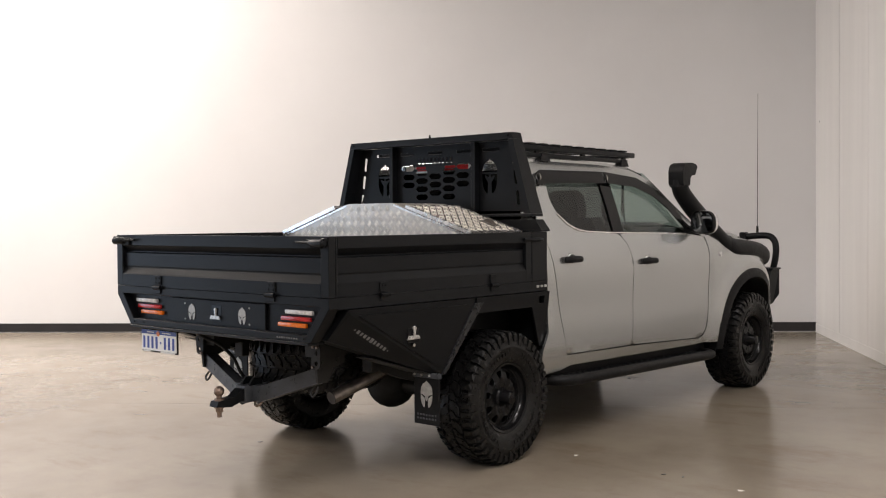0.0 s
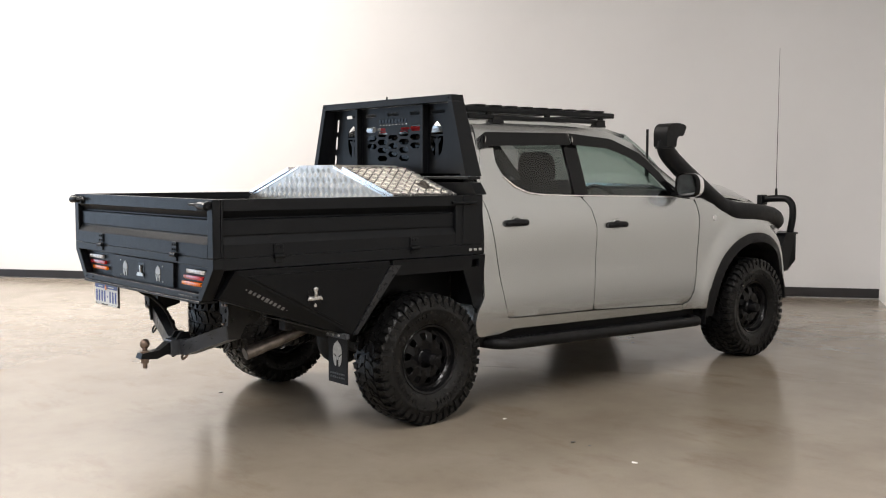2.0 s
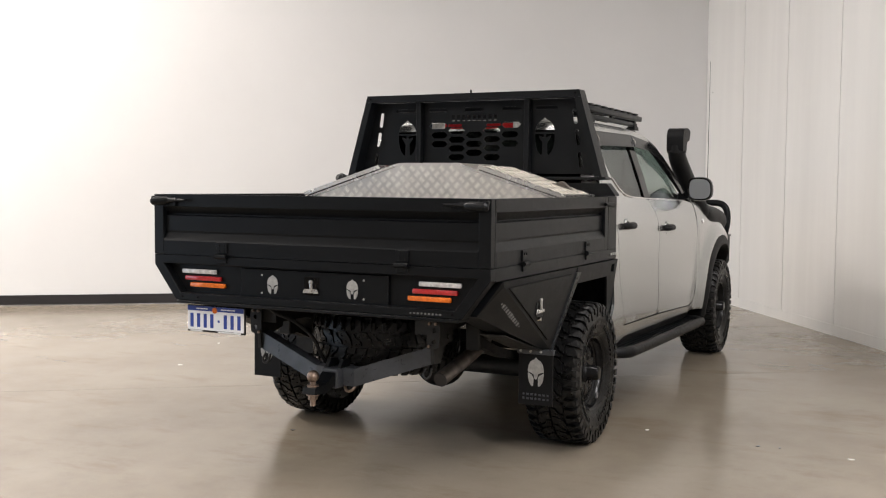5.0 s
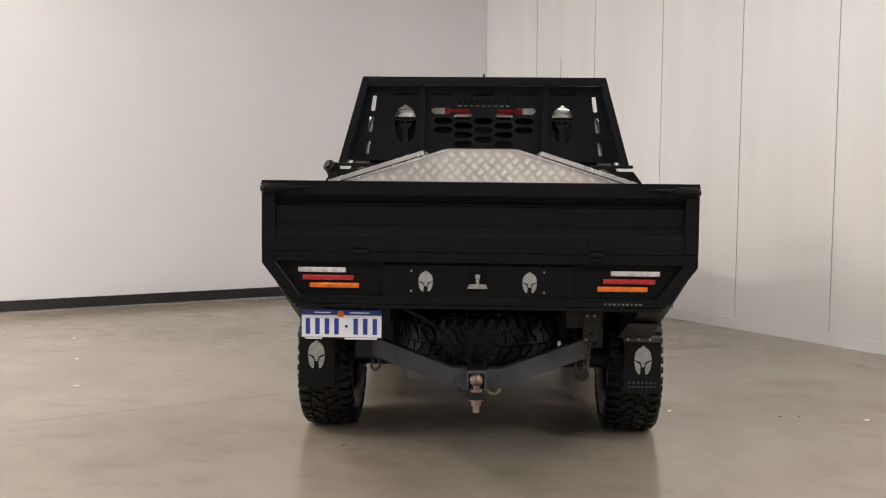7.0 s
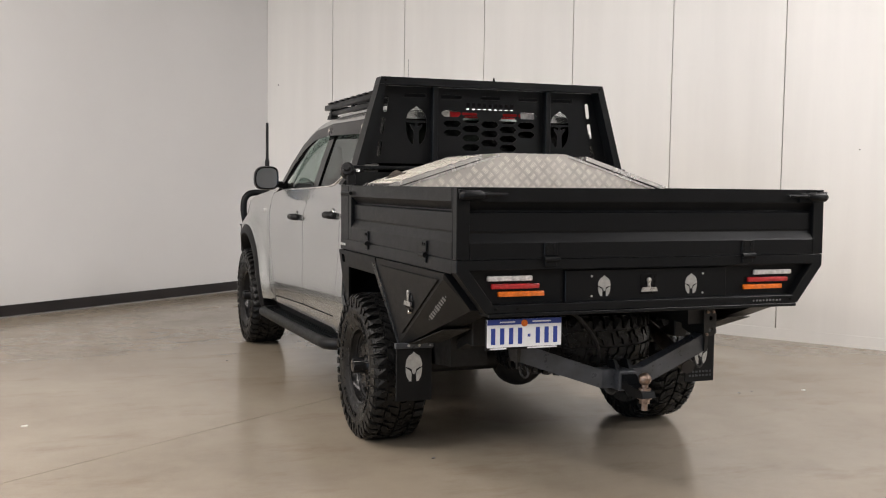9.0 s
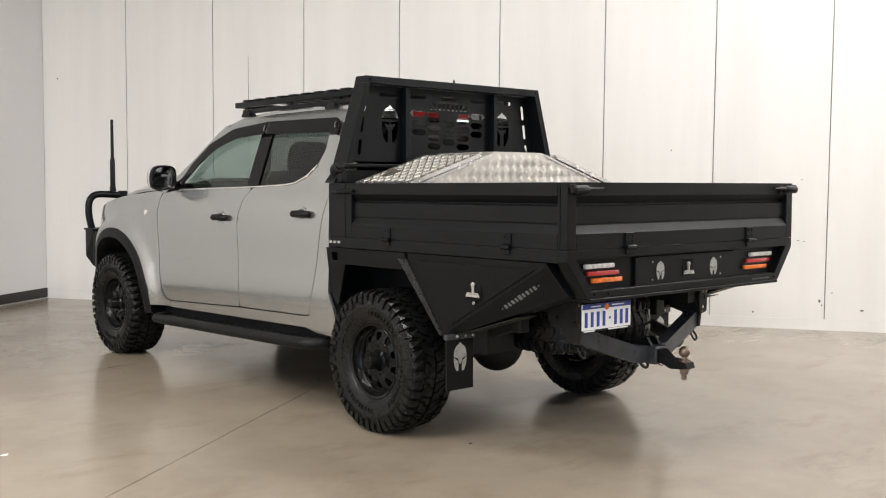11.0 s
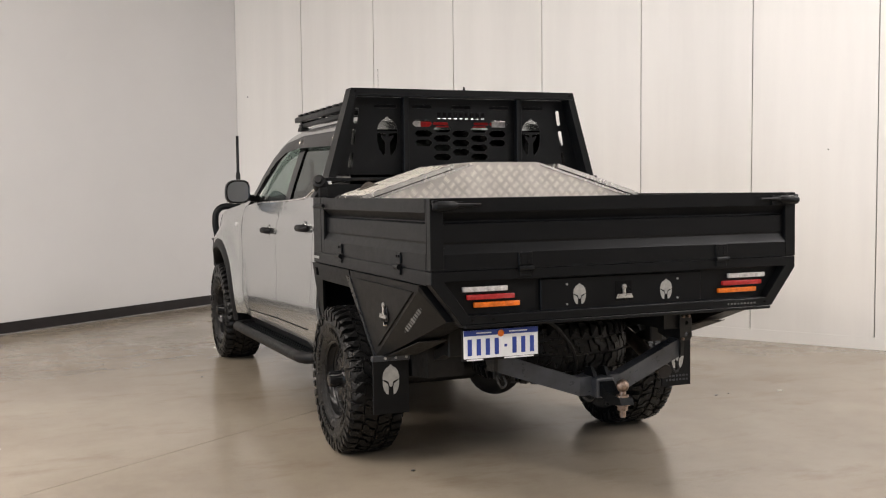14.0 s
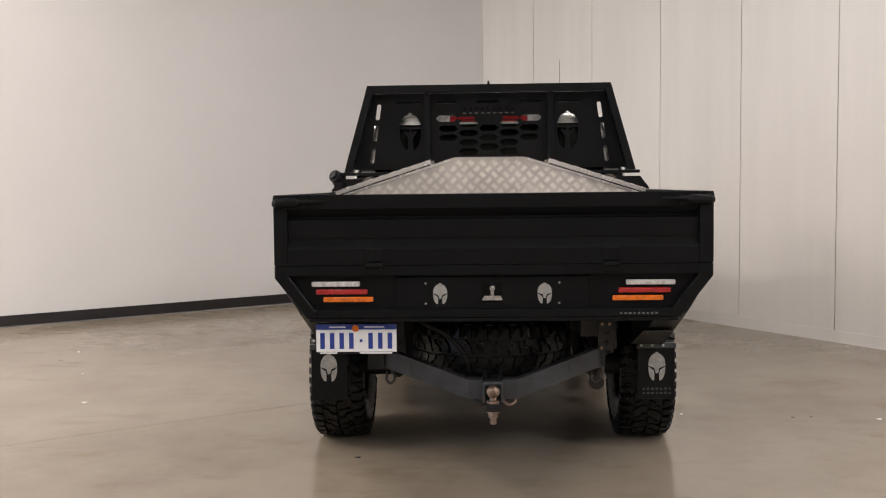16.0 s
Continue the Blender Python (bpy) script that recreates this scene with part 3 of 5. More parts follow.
part("firewall", prism([(2.5, 0.5), (2.62, 0.5), (2.62, 1.19), (2.5, 1.19)], "x", -0.72, 0.72), PLASTIC, truck)
part("front_panel", soften(prism([(3.64, 0.55), (3.78, 0.6), (3.8, 1.02), (3.74, 1.08), (3.66, 1.06)], "x", -0.62, 0.62), 0.01), PLASTIC, truck, "black grille and front panel")
part("engine_bay", box(-0.5, 0.5, 2.65, 3.7, 0.5, 1.02), DIRT, truck)
# inside the cab
part("dashboard", soften(prism([(2.12, 0.95), (2.5, 0.8), (2.58, 1.22), (2.42, 1.275), (2.24, 1.27), (2.14, 1.21), (2.1, 1.08)], "x", -0.72, 0.72), 0.03, 3), PLASTIC, truck, "black dashboard", smooth=True)
rim = [Vector((0.37 + 0.175 * math.cos(a), 2.02 - 0.07 * math.sin(a), 1.14 + 0.16 * math.sin(a))) for a in [2 * math.pi * k / 28 for k in range(29)]]
bm = tube(rim, 0.014, 8)
tube([rim[0], (0.37, 2.05, 1.13), rim[14]], [0.014, 0.035, 0.014], 8, bm)
tube([(0.37, 2.05, 1.13), rim[21]], [0.03, 0.014], 8, bm)
tube([(0.37, 2.05, 1.13), (0.37, 2.25, 1.08)], 0.03, 8, bm)
part("steering_wheel", bm, PLASTIC, truck, "black steering wheel", smooth=True)


def seat(x, y, wide, head):
    base = part("seat", soften(prism([(y - 0.02, 0.72), (y + 0.48, 0.78), (y + 0.5, 0.86), (y + 0.44, 0.9), (y + 0.06, 0.84)], "x", x - wide, x + wide), 0.03, 3), CLOTH, truck, "dark cloth seat", smooth=True)
    part("backrest", soften(loft([[Vector((x - w, y + dy - t, z)), Vector((x + w, y + dy - t, z)), Vector((x + w, y + dy + t, z)), Vector((x - w, y + dy + t, z))] for w, dy, t, z in ((wide, 0.04, 0.06, 0.78), (wide, 0.02, 0.07, 0.95), (wide * 0.98, -0.04, 0.07, 1.22), (wide * 0.82, -0.08, 0.06, 1.345))]), 0.03, 3), CLOTH, base, smooth=True)
    if head:
        for dx in (-0.05, 0.05):
            part("headrest_post", tube([(x + dx, y - 0.085, 1.29), (x + dx, y - 0.1, 1.4)], 0.006, 6), CHROME, base)
        part("headrest", soften(loft([[Vector((x - w, y + dy - t, z)), Vector((x + w, y + dy - t, z)), Vector((x + w, y + dy + t, z)), Vector((x - w, y + dy + t, z))] for w, dy, t, z in ((0.1, -0.09, 0.045, 1.325), (0.115, -0.095, 0.05, 1.36), (0.12, -0.1, 0.055, 1.42), (0.11, -0.11, 0.05, 1.49), (0.08, -0.115, 0.03, 1.525))]), 0.02, 3), CLOTH, base, smooth=True)


for x in (-0.37, 0.37):
    seat(x, 1.45, 0.26, True)
seat(0.0, 0.68, 0.62, False)
for x in (-0.4, 0.0, 0.4):
    part("rear_headrest", soften(box(x - 0.12, x + 0.12, 0.56, 0.63, 1.3, 1.4), 0.025, 3), CLOTH, truck, smooth=True)
part("grab_handle", tube(curve_points([(0.60, 1.44, 1.50), (0.585, 1.47, 1.45), (0.585, 1.47, 1.36), (0.63, 1.44, 1.31)], 6), 0.014, 8), PLASTIC, truck, smooth=True)
part("grab_handle", tube(curve_points([(-0.60, 1.44, 1.50), (-0.585, 1.47, 1.45), (-0.585, 1.47, 1.36), (-0.63, 1.44, 1.31)], 6), 0.014, 8), PLASTIC, truck, smooth=True)

# mirrors
def mirror_ring(side, y, w, h, dx=0.0, n=28):
    ring = []
    for k in range(n):
        a = 2 * math.pi * k / n
        co, si = math.cos(a), math.sin(a)
        px = math.copysign(abs(co) ** 0.55, co) * 0.88 * w * (1.0 - 0.14 * max(0.0, si) * (co > 0))
        pz = math.copysign(abs(si) ** 0.55, si) * h * (1.0 - 0.1 * (co > 0) * abs(co))
        ring.append(Vector((side * (0.90 + dx + px), y + 0.2 * px, 1.308 + pz)))
    return ring


for side in (-1, 1):
    arm = part("mirror", loft([mirror_ring(side, y, w, h) for y, w, h in ((2.285, 0.076, 0.066), (2.268, 0.08, 0.07), (2.266, 0.088, 0.077), (2.276, 0.092, 0.081), (2.30, 0.093, 0.082))]), GLOSS, truck, "black-rimmed door mirror with a chrome cap", smooth=True)
    part("mirror_glass", loft([mirror_ring(side, y, 0.079, 0.069) for y in (2.274, 2.28)]), MIRROR, arm, "mirror glass")
    part("mirror_cap", loft([mirror_ring(side, y, w, h, dx) for y, w, h, dx in ((2.302, 0.094, 0.083, 0.0), (2.32, 0.094, 0.083, 0.0), (2.36, 0.086, 0.076, -0.003), (2.39, 0.07, 0.06, -0.008), (2.408, 0.045, 0.038, -0.014), (2.413, 0.02, 0.016, -0.016))]), CHROME_CAP, arm, "bright chrome mirror cap", smooth=True)
    part("mirror_arm", soften(loft([[Vector((side * 0.74, 2.37 + a, 1.25 + c)) for a, c in ((-0.05, -0.025), (0.05, -0.025), (0.05, 0.03), (-0.05, 0.03))], [Vector((side * 0.83, 2.34 + a, 1.27 + c)) for a, c in ((-0.03, -0.02), (0.03, -0.02), (0.03, 0.02), (-0.03, 0.02))]]), 0.006), PLASTIC, arm)

# side steps
for side in (-1, 1):
    def step_at(y):
        return 0.40 - 0.03 * (y - 0.5) / 1.95
    pts = curve_points([(side * 0.70, 0.51, step_at(0.51)), (side * 0.80, 0.52, step_at(0.52)), (side * 0.88, 0.58, step_at(0.58)), (side * 0.895, 0.74, step_at(0.74)), (side * 0.9, 1.5, step_at(1.5)), (side * 0.9, 2.3, step_at(2.3)), (side * 0.885, 2.44, step_at(2.44)), (side * 0.80, 2.5, step_at(2.5)), (side * 0.70, 2.51, step_at(2.51))], 6)
    ob = part("side_step", tube(pts, 0.032, 14), PLASTIC, truck, "black tubular side step", smooth=True)
    bm = bmesh.new()
    for k in range(4):
        x0 = 0.765 + k * 0.027
        loft([[Vector((side * x0, y, step_at(y) - 0.01)), Vector((side * (x0 + 0.012), y, step_at(y) - 0.01)), Vector((side * (x0 + 0.012), y, step_at(y) + 0.02)), Vector((side * x0, y, step_at(y) + 0.02))] for y in (0.62, 2.4)], bm)
    loft([[Vector((side * 0.6, y, step_at(y) - 0.03)), Vector((side * 0.88, y, step_at(y) - 0.03)), Vector((side * 0.88, y, step_at(y) - 0.004)), Vector((side * 0.6, y, step_at(y) - 0.004))] for y in (0.58, 2.44)], bm)
    part("tread_strip", bm, POWDER, ob, "ribbed black step tread")
    for y in (0.8, 1.5, 2.2):
        part("step_bracket", box(min(side * 0.45, side * 0.8), max(side * 0.45, side * 0.8), y - 0.03, y + 0.03, step_at(y) - 0.04, step_at(y) - 0.006), DIRT, ob)

# roof rack
rack = part("roof_rack", soften(box(-0.588, -0.556, 0.52, 1.88, 1.752, 1.786), 0.006), POWDER, truck, "flat black platform roof rack", smooth=True)
part("side_rail", soften(box(0.556, 0.588, 0.52, 1.88, 1.752, 1.786), 0.006), POWDER, rack, smooth=True)
part("end_rail", soften(box(-0.554, 0.554, 1.848, 1.88, 1.752, 1.786), 0.006), POWDER, rack, smooth=True)
part("end_rail", soften(box(-0.554, 0.554, 0.52, 0.552, 1.752, 1.786), 0.006), POWDER, rack, smooth=True)
for k in range(9):
    y = 0.60 + k * 0.137
    part("slat", soften(box(-0.592, 0.592, y, y + 0.075, 1.7865, 1.798), 0.004), POWDER, rack, smooth=True)
for x in (-0.565, 0.565):
    part("lower_rail", soften(box(x - 0.013, x + 0.013, 0.55, 1.80, 1.712, 1.738), 0.005), POWDER, rack, smooth=True)
    for y in (0.72, 1.24, 1.76):
        part("rail_link", soften(box(x - 0.01, x + 0.01, y - 0.02, y + 0.02, 1.736, 1.754), 0.003), POWDER, rack)
    for y in (0.78, 1.74):
        foot = loft([[Vector((x - a, y - c, z)), Vector((x + a, y - c, z)), Vector((x + a, y + c, z)), Vector((x - a, y + c, z))] for a, c, z in ((0.026, 0.05, 1.69), (0.024, 0.045, 1.71), (0.018, 0.03, 1.72), (0.018, 0.028, 1.735))])
        part("rack_foot", soften(foot, 0.007), PLASTIC, rack, "black rack foot", smooth=True)

# snorkel
bm = tube(curve_points([(0.755, 3.60, 1.035), (0.785, 3.46, 1.065), (0.79, 3.25, 1.095), (0.785, 3.0, 1.115), (0.778, 2.86, 1.15), (0.77, 2.74, 1.215), (0.76, 2.58, 1.315), (0.75, 2.40, 1.425), (0.742, 2.285, 1.51), (0.74, 2.245, 1.56), (0.74, 2.24, 1.61)], 5), [0.03, 0.056] + [0.07] * 21 + [0.07 - 0.015 * k / 29 for k in range(28)], 14, None)
ob = part("snorkel", bm, PLASTIC, truck, "black moulded air-intake snorkel", smooth=True)
part("snorkel_base", tube(curve_points([(0.735, 3.64, 1.02), (0.77, 3.55, 1.05), (0.785, 3.4, 1.075), (0.79, 3.2, 1.095), (0.785, 3.0, 1.11), (0.78, 2.88, 1.14)], 5), [0.04] + [0.078] * 20 + [0.077, 0.076, 0.075, 0.073, 0.07], 14), PLASTIC, ob, smooth=True)
head = [(2.19, 1.565), (2.292, 1.565), (2.298, 1.62), (2.32, 1.64), (2.37, 1.642), (2.405, 1.705), (2.385, 1.72), (2.32, 1.729), (2.25, 1.727), (2.205, 1.708), (2.186, 1.67)]
part("snorkel_head", soften(prism(rounded(head, 0.016, 3), "x", 0.682, 0.798), 0.024, 4, 0.8), PLASTIC, ob, "black snorkel ram head", smooth=True)
part("clamp", lathe([(-0.008, 0.062), (0.008, 0.062), (0.008, 0.066), (-0.008, 0.066)], seg=24), PLASTIC, ob).matrix_basis = pose(0.74 * S, 2.241 * S * LONG, 1.563 * S, 0, 90, 0)

# bull bar and aerials
bar = part("bull_bar", soften(prism([(3.78, 0.60), (4.03, 0.64), (4.09, 0.72), (4.07, 0.90), (3.95, 0.92), (3.84, 0.84)], "x", -0.6, 0.6), 0.012), POWDER, truck, "black steel bull bar with two tube hoops")
for side in (-1, 1):
    # wing: boxed plate, its lower half folded in towards the wheel
    wing = loft([[Vector((side * x, y, z)) for x, y, z in ring] for ring in (
        ((0.602, 3.76, 0.60), (0.602, 4.05, 0.62), (0.602, 4.07, 0.74), (0.602, 4.06, 0.92), (0.602, 3.78, 0.92)),
        ((0.72, 3.72, 0.59), (0.74, 4.0, 0.63), (0.75, 4.03, 0.74), (0.75, 4.02, 0.92), (0.74, 3.80, 0.92)),
        ((0.79, 3.70, 0.60), (0.805, 3.88, 0.65), (0.83, 3.95, 0.72), (0.83, 3.95, 0.92), (0.82, 3.82, 0.92)))])
    part("wing", soften(wing, 0.008), POWDER, bar, "angular black bull-bar wing")
    part("wing_top", soften(prism([(side * 0.60, 3.77), (side * 0.835, 3.80), (side * 0.837, 3.965), (side * 0.75, 4.035), (side * 0.60, 4.075)], "z", 0.921, 0.934), 0.003, 1), POWDER, bar)
    pts = curve_points([(side * 0.53, 3.95, 1.18), (side * 0.62, 3.95, 1.19), (side * 0.74, 3.945, 1.19), (side * 0.795, 3.935, 1.15), (side * 0.81, 3.93, 1.08), (side * 0.805, 3.925, 1.0), (side * 0.78, 3.92, 0.88)], 6)
    hoop = part("hoop", tube(pts, 0.0265, 14), POWDER, bar, "glossy black bull-bar tube", smooth=True)
    part("hoop_clamp", soften(box(min(side * 0.50, side * 0.55), max(side * 0.50, side * 0.55), 3.91, 3.99, 1.14, 1.22), 0.008), POWDER, hoop)
    part("brace", tube([(side * 0.52, 3.95, 1.15), (side * 0.50, 3.98, 0.9)], 0.026, 12), POWDER, hoop, smooth=True)
bar.location.y = -0.14 * S
part("whip_aerial", tube([(0.63, 3.98, 1.215), (0.63, 3.98, 1.27), (0.63, 3.98, 1.272), (0.632, 3.98, 2.36)], [0.012, 0.009, 0.003, 0.0013], 8), PLASTIC, bar, "thin black whip aerial")
part("stub_aerial", tube([(-0.615, 3.925, 1.215), (-0.615, 3.925, 1.25), (-0.615, 3.925, 1.252), (-0.615, 3.925, 1.46), (-0.615, 3.925, 1.47), (-0.615, 3.925, 1.77)], [0.024, 0.024, 0.02, 0.019, 0.0125, 0.0115], 10), PLASTIC, bar, "black two-stage stub aerial", smooth=True)

# ---- the tray ----
TX, TOP, BACK, FRONT = 0.855, 1.264, -1.334, 0.25
GATE = [(0.0, TOP), (0.0, 1.209), (0.004, 1.206), (0.034, 1.176), (0.034, 1.172), (0.018, 1.165), (0.018, 1.096), (0.021, 1.09), (0.021, 1.086), (0.004, 1.058), (0.0, 1.05), (0.0, 0.988), (0.041, 0.988), (0.041, TOP)]


deck = part("tray_deck", soften(box(-0.83, 0.83, BACK + 0.045, 0.30, 0.965, 0.985), 0.002, 1), POWDER, truck, "black steel tray floor")
for side in (-1, 1):
    prof = [(side * (TX - d), z) for d, z in GATE]
    gate = part("drop_side", soften(prism(prof, "y", BACK + 0.058, FRONT - 0.055), 0.0025, 1), POWDER, truck, "black pressed-steel drop side")
    for y0, y1 in ((BACK + 0.0435, BACK + 0.057), (FRONT - 0.054, FRONT)):
        part("stile", soften(box(min(side * TX, side * (TX - 0.04)), max(side * TX, side * (TX - 0.04)), y0, y1, 0.988, TOP), 0.003), POWDER, gate)
    part("tray_rail", soften(box(min(side * TX, side * (TX - 0.05)), max(side * TX, side * (TX - 0.05)), BACK + 0.052, 0.41, 0.93, 0.9868), 0.004), POWDER, truck, "black tray side rail")
    for y in (-0.975, -0.112):
        h = part("hinge", soften(box(min(side * TX, side * (TX + 0.008)), max(side * TX, side * (TX + 0.008)), y - 0.028, y + 0.028, 1.0, 1.045), 0.002, 1), POWDER, gate, "black steel hinge")
        part("hinge_leaf", soften(box(min(side * TX, side * (TX + 0.008)), max(side * TX, side * (TX + 0.008)), y - 0.022, y + 0.022, 0.955, 0.978), 0.002, 1), POWDER, h)
        part("hinge_pin", tube([(side * (TX + 0.012), y - 0.03, 0.987), (side * (TX + 0.012), y + 0.03, 0.987)], 0.011, 10), POWDER, h, smooth=True)
        part("bolt", disc(side * (TX + 0.009), y - 0.012, 1.03, 0.006, 0.006, "x", 8), PLASTIC, h)
        part("bolt", disc(side * (TX + 0.009), y + 0.012, 1.03, 0.006, 0.006, "x", 8), PLASTIC, h)
    # latch of the drop side
    part("front_latch", soften(tube([(side * (TX + 0.012), 0.16, 1.225), (side * (TX + 0.016), 0.30, 1.222), (side * (TX + 0.012), 0.345, 1.222)], [0.009, 0.012, 0.008], 8), 0.001, 1), POWDER, gate, "black over-centre latch")
    # fixed front column beside the cab
    column = part("front_column", soften(box(min(side * TX, side * (TX - 0.05)), max(side * TX, side * (TX - 0.05)), FRONT + 0.004, 0.405, 0.986, TOP + 0.002), 0.004), POWDER, truck, "black tray column beside the cab")
    for k in range(3):
        part("marker", soften(box(min(side * TX, side * (TX + 0.006)), max(side * TX, side * (TX + 0.006)), 0.296 + k * 0.038, 0.318 + k * 0.038, 0.952, 0.966), 0.002, 1), EMBLEM, column, "small pale marker")
gate = part("tailgate", soften(prism([(BACK + d, z) for d, z in GATE], "x", -TX + 0.055, TX - 0.055), 0.0025, 1), POWDER, truck, "black pressed-steel tailgate")
for side in (-1, 1):
    part("stile", soften(box(min(side * TX, side * (TX - 0.054)), max(side * TX, side * (TX - 0.054)), BACK, BACK + 0.0415, 0.988, TOP), 0.003), POWDER, gate)
    latch = part("tail_latch", tube([(side * 0.655, BACK - 0.02, 1.238), (side * 0.73, BACK - 0.022, 1.236), (side * 0.765, BACK - 0.023, 1.235)], [0.005, 0.008, 0.011], 8), POWDER, gate, "black tailgate latch lever", smooth=True)
    part("latch_grip", tube([(side * 0.752, BACK - 0.022, 1.235), (side * 0.765, BACK - 0.022, 1.234), (side * 0.84, BACK - 0.022, 1.232), (side * 0.852, BACK - 0.02, 1.232)], [0.012, 0.019, 0.02, 0.012], 10), POWDER, latch, smooth=True)
    part("latch_bracket", soften(box(min(side * 0.72, side * 0.79), max(side * 0.72, side * 0.79), BACK - 0.014, BACK + 0.001, 1.21, 1.25), 0.003), POWDER, latch)
    part("latch_end", soften(box(min(side * 0.828, side * 0.852), max(side * 0.828, side * 0.852), BACK - 0.026, BACK - 0.001, 1.24, 1.256), 0.004), POWDER, latch)
    for x in (0.461,):
        h = part("hinge", soften(box(min(side * (x - 0.03), side * (x + 0.03)), max(side * (x - 0.03), side * (x + 0.03)), BACK - 0.008, BACK, 1.0, 1.05), 0.002, 1), POWDER, gate, "black steel hinge")
        part("hinge_leaf", soften(box(min(side * (x - 0.026), side * (x + 0.026)), max(side * (x - 0.026), side * (x + 0.026)), BACK - 0.008, BACK, 0.956, 0.978), 0.002, 1), POWDER, h)
        part("hinge_pin", tube([(side * (x - 0.032), BACK - 0.012, 0.987), (side * (x + 0.032), BACK - 0.012, 0.987)], 0.011, 10), POWDER, h, smooth=True)
        for dx in (-0.014, 0.014):
            for z in (1.012, 1.036):
                part("bolt", disc(side * x + dx, BACK - 0.009, z, 0.006, 0.006, "y", 8), PLASTIC, h)

# rear fascia: a rim with a sunk face
FX0, FX1, FZ0, FZ1 = 0.73, 0.8545, 0.778, 0.9868
outer = [(-FX1, FZ1), (-FX1, 0.938), (-FX0, FZ0), (FX0, FZ0), (FX1, 0.938), (FX1, FZ1)]
inner = [(-0.80, 0.945), (-0.70, 0.812), (0.70, 0.812), (0.80, 0.945)]
fascia = part("rear_fascia", soften(plate(outer, [inner], "y", BACK, BACK + 0.065), 0.003, 1, 1.0), POWDER, truck, "black angular rear fascia with lamps")
part("fascia_panel", prism([(-0.81, 0.95), (-0.705, 0.806), (0.705, 0.806), (0.81, 0.95)], "y", BACK + 0.044, BACK + 0.06), POWDER, fascia)
part("lower_lip", soften(box(-0.72, 0.72, BACK - 0.006, BACK + 0.1, 0.764, 0.778), 0.003, 1), POWDER, fascia)
hatch = part("rear_hatch", soften(box(-0.379, 0.379, BACK + 0.028, BACK + 0.0435, 0.80, 0.938), 0.0025, 1), POWDER, fascia, "black hatch with pale emblems and a latch")
for side in (-1, 1):
    for name, mat_, x0, x1, z in (("reverse_light", CLEAR, 0.522, 0.714, 0.911), ("brake_light", RED, 0.492, 0.697, 0.880), ("indicator", AMBER, 0.470, 0.668, 0.8495)):
        lamp_ob = part(name, soften(box(min(side * x0, side * x1), max(side * x0, side * x1), BACK + 0.026, BACK + 0.043, z - 0.0105, z + 0.0105), 0.0045, 2), mat_, fascia, {"reverse_light": "clear slim reversing light", "brake_light": "red slim brake light", "indicator": "amber slim indicator"}[name], smooth=True)
    for x, z in ((0.262, 0.912), (0.262, 0.832)):
        part("bolt", disc(side * x, BACK + 0.027, z, 0.0045, 0.006, "y", 8), EMBLEM, hatch)


DOME = [(0, 1.08), (0.1, 0.96), (0.28, 0.85), (0.42, 0.66), (0.5, 0.4), (0.5, 0.3), (-0.5, 0.3), (-0.5, 0.4), (-0.42, 0.66), (-0.28, 0.85), (-0.1, 0.96)]
CHEEK = [(0.5, 0.2), (0.5, -0.25), (0.4, -0.68), (0.2, -0.98), (0.13, -0.9), (0.11, -0.3), (0.3, 0.0), (0.3, 0.1), (0.06, -0.02), (0.06, 0.16)]


CROWN = [(0, 1.0), (0.1, 0.88), (0.3, 0.74), (0.44, 0.5), (0.5, 0.15), (0.5, 0.0), (0.34, -0.05), (0.14, -0.16), (0.08, -0.46), (0, -0.52)]
FLANK = [(0.5, -0.05), (0.49, -0.35), (0.42, -0.7), (0.28, -0.97), (0.16, -1.0), (0.14, -0.5), (0.19, -0.3), (0.36, -0.16)]


def helmet(cx, cz, w, h, y0, y1, parent):
    """A flat emblem: crown with its nose guard, and two cheek plates standing apart."""
    bm = bmesh.new()
    crown = CROWN + [(-px, pz) for px, pz in reversed(CROWN[1:-1])]
    for shape, f in ((crown, 1), (FLANK, 1), (FLANK, -1)):
        prism([(cx + f * px * w, cz + pz * h / 2) for px, pz in shape], "y", y0, y1, bm)
    return part("emblem", bm, EMBLEM, parent, "pale helmet emblem")


for x in (-0.205, 0.205):
    helmet(x, 0.872, 0.056, 0.084, BACK + 0.025, BACK + 0.0282, hatch)


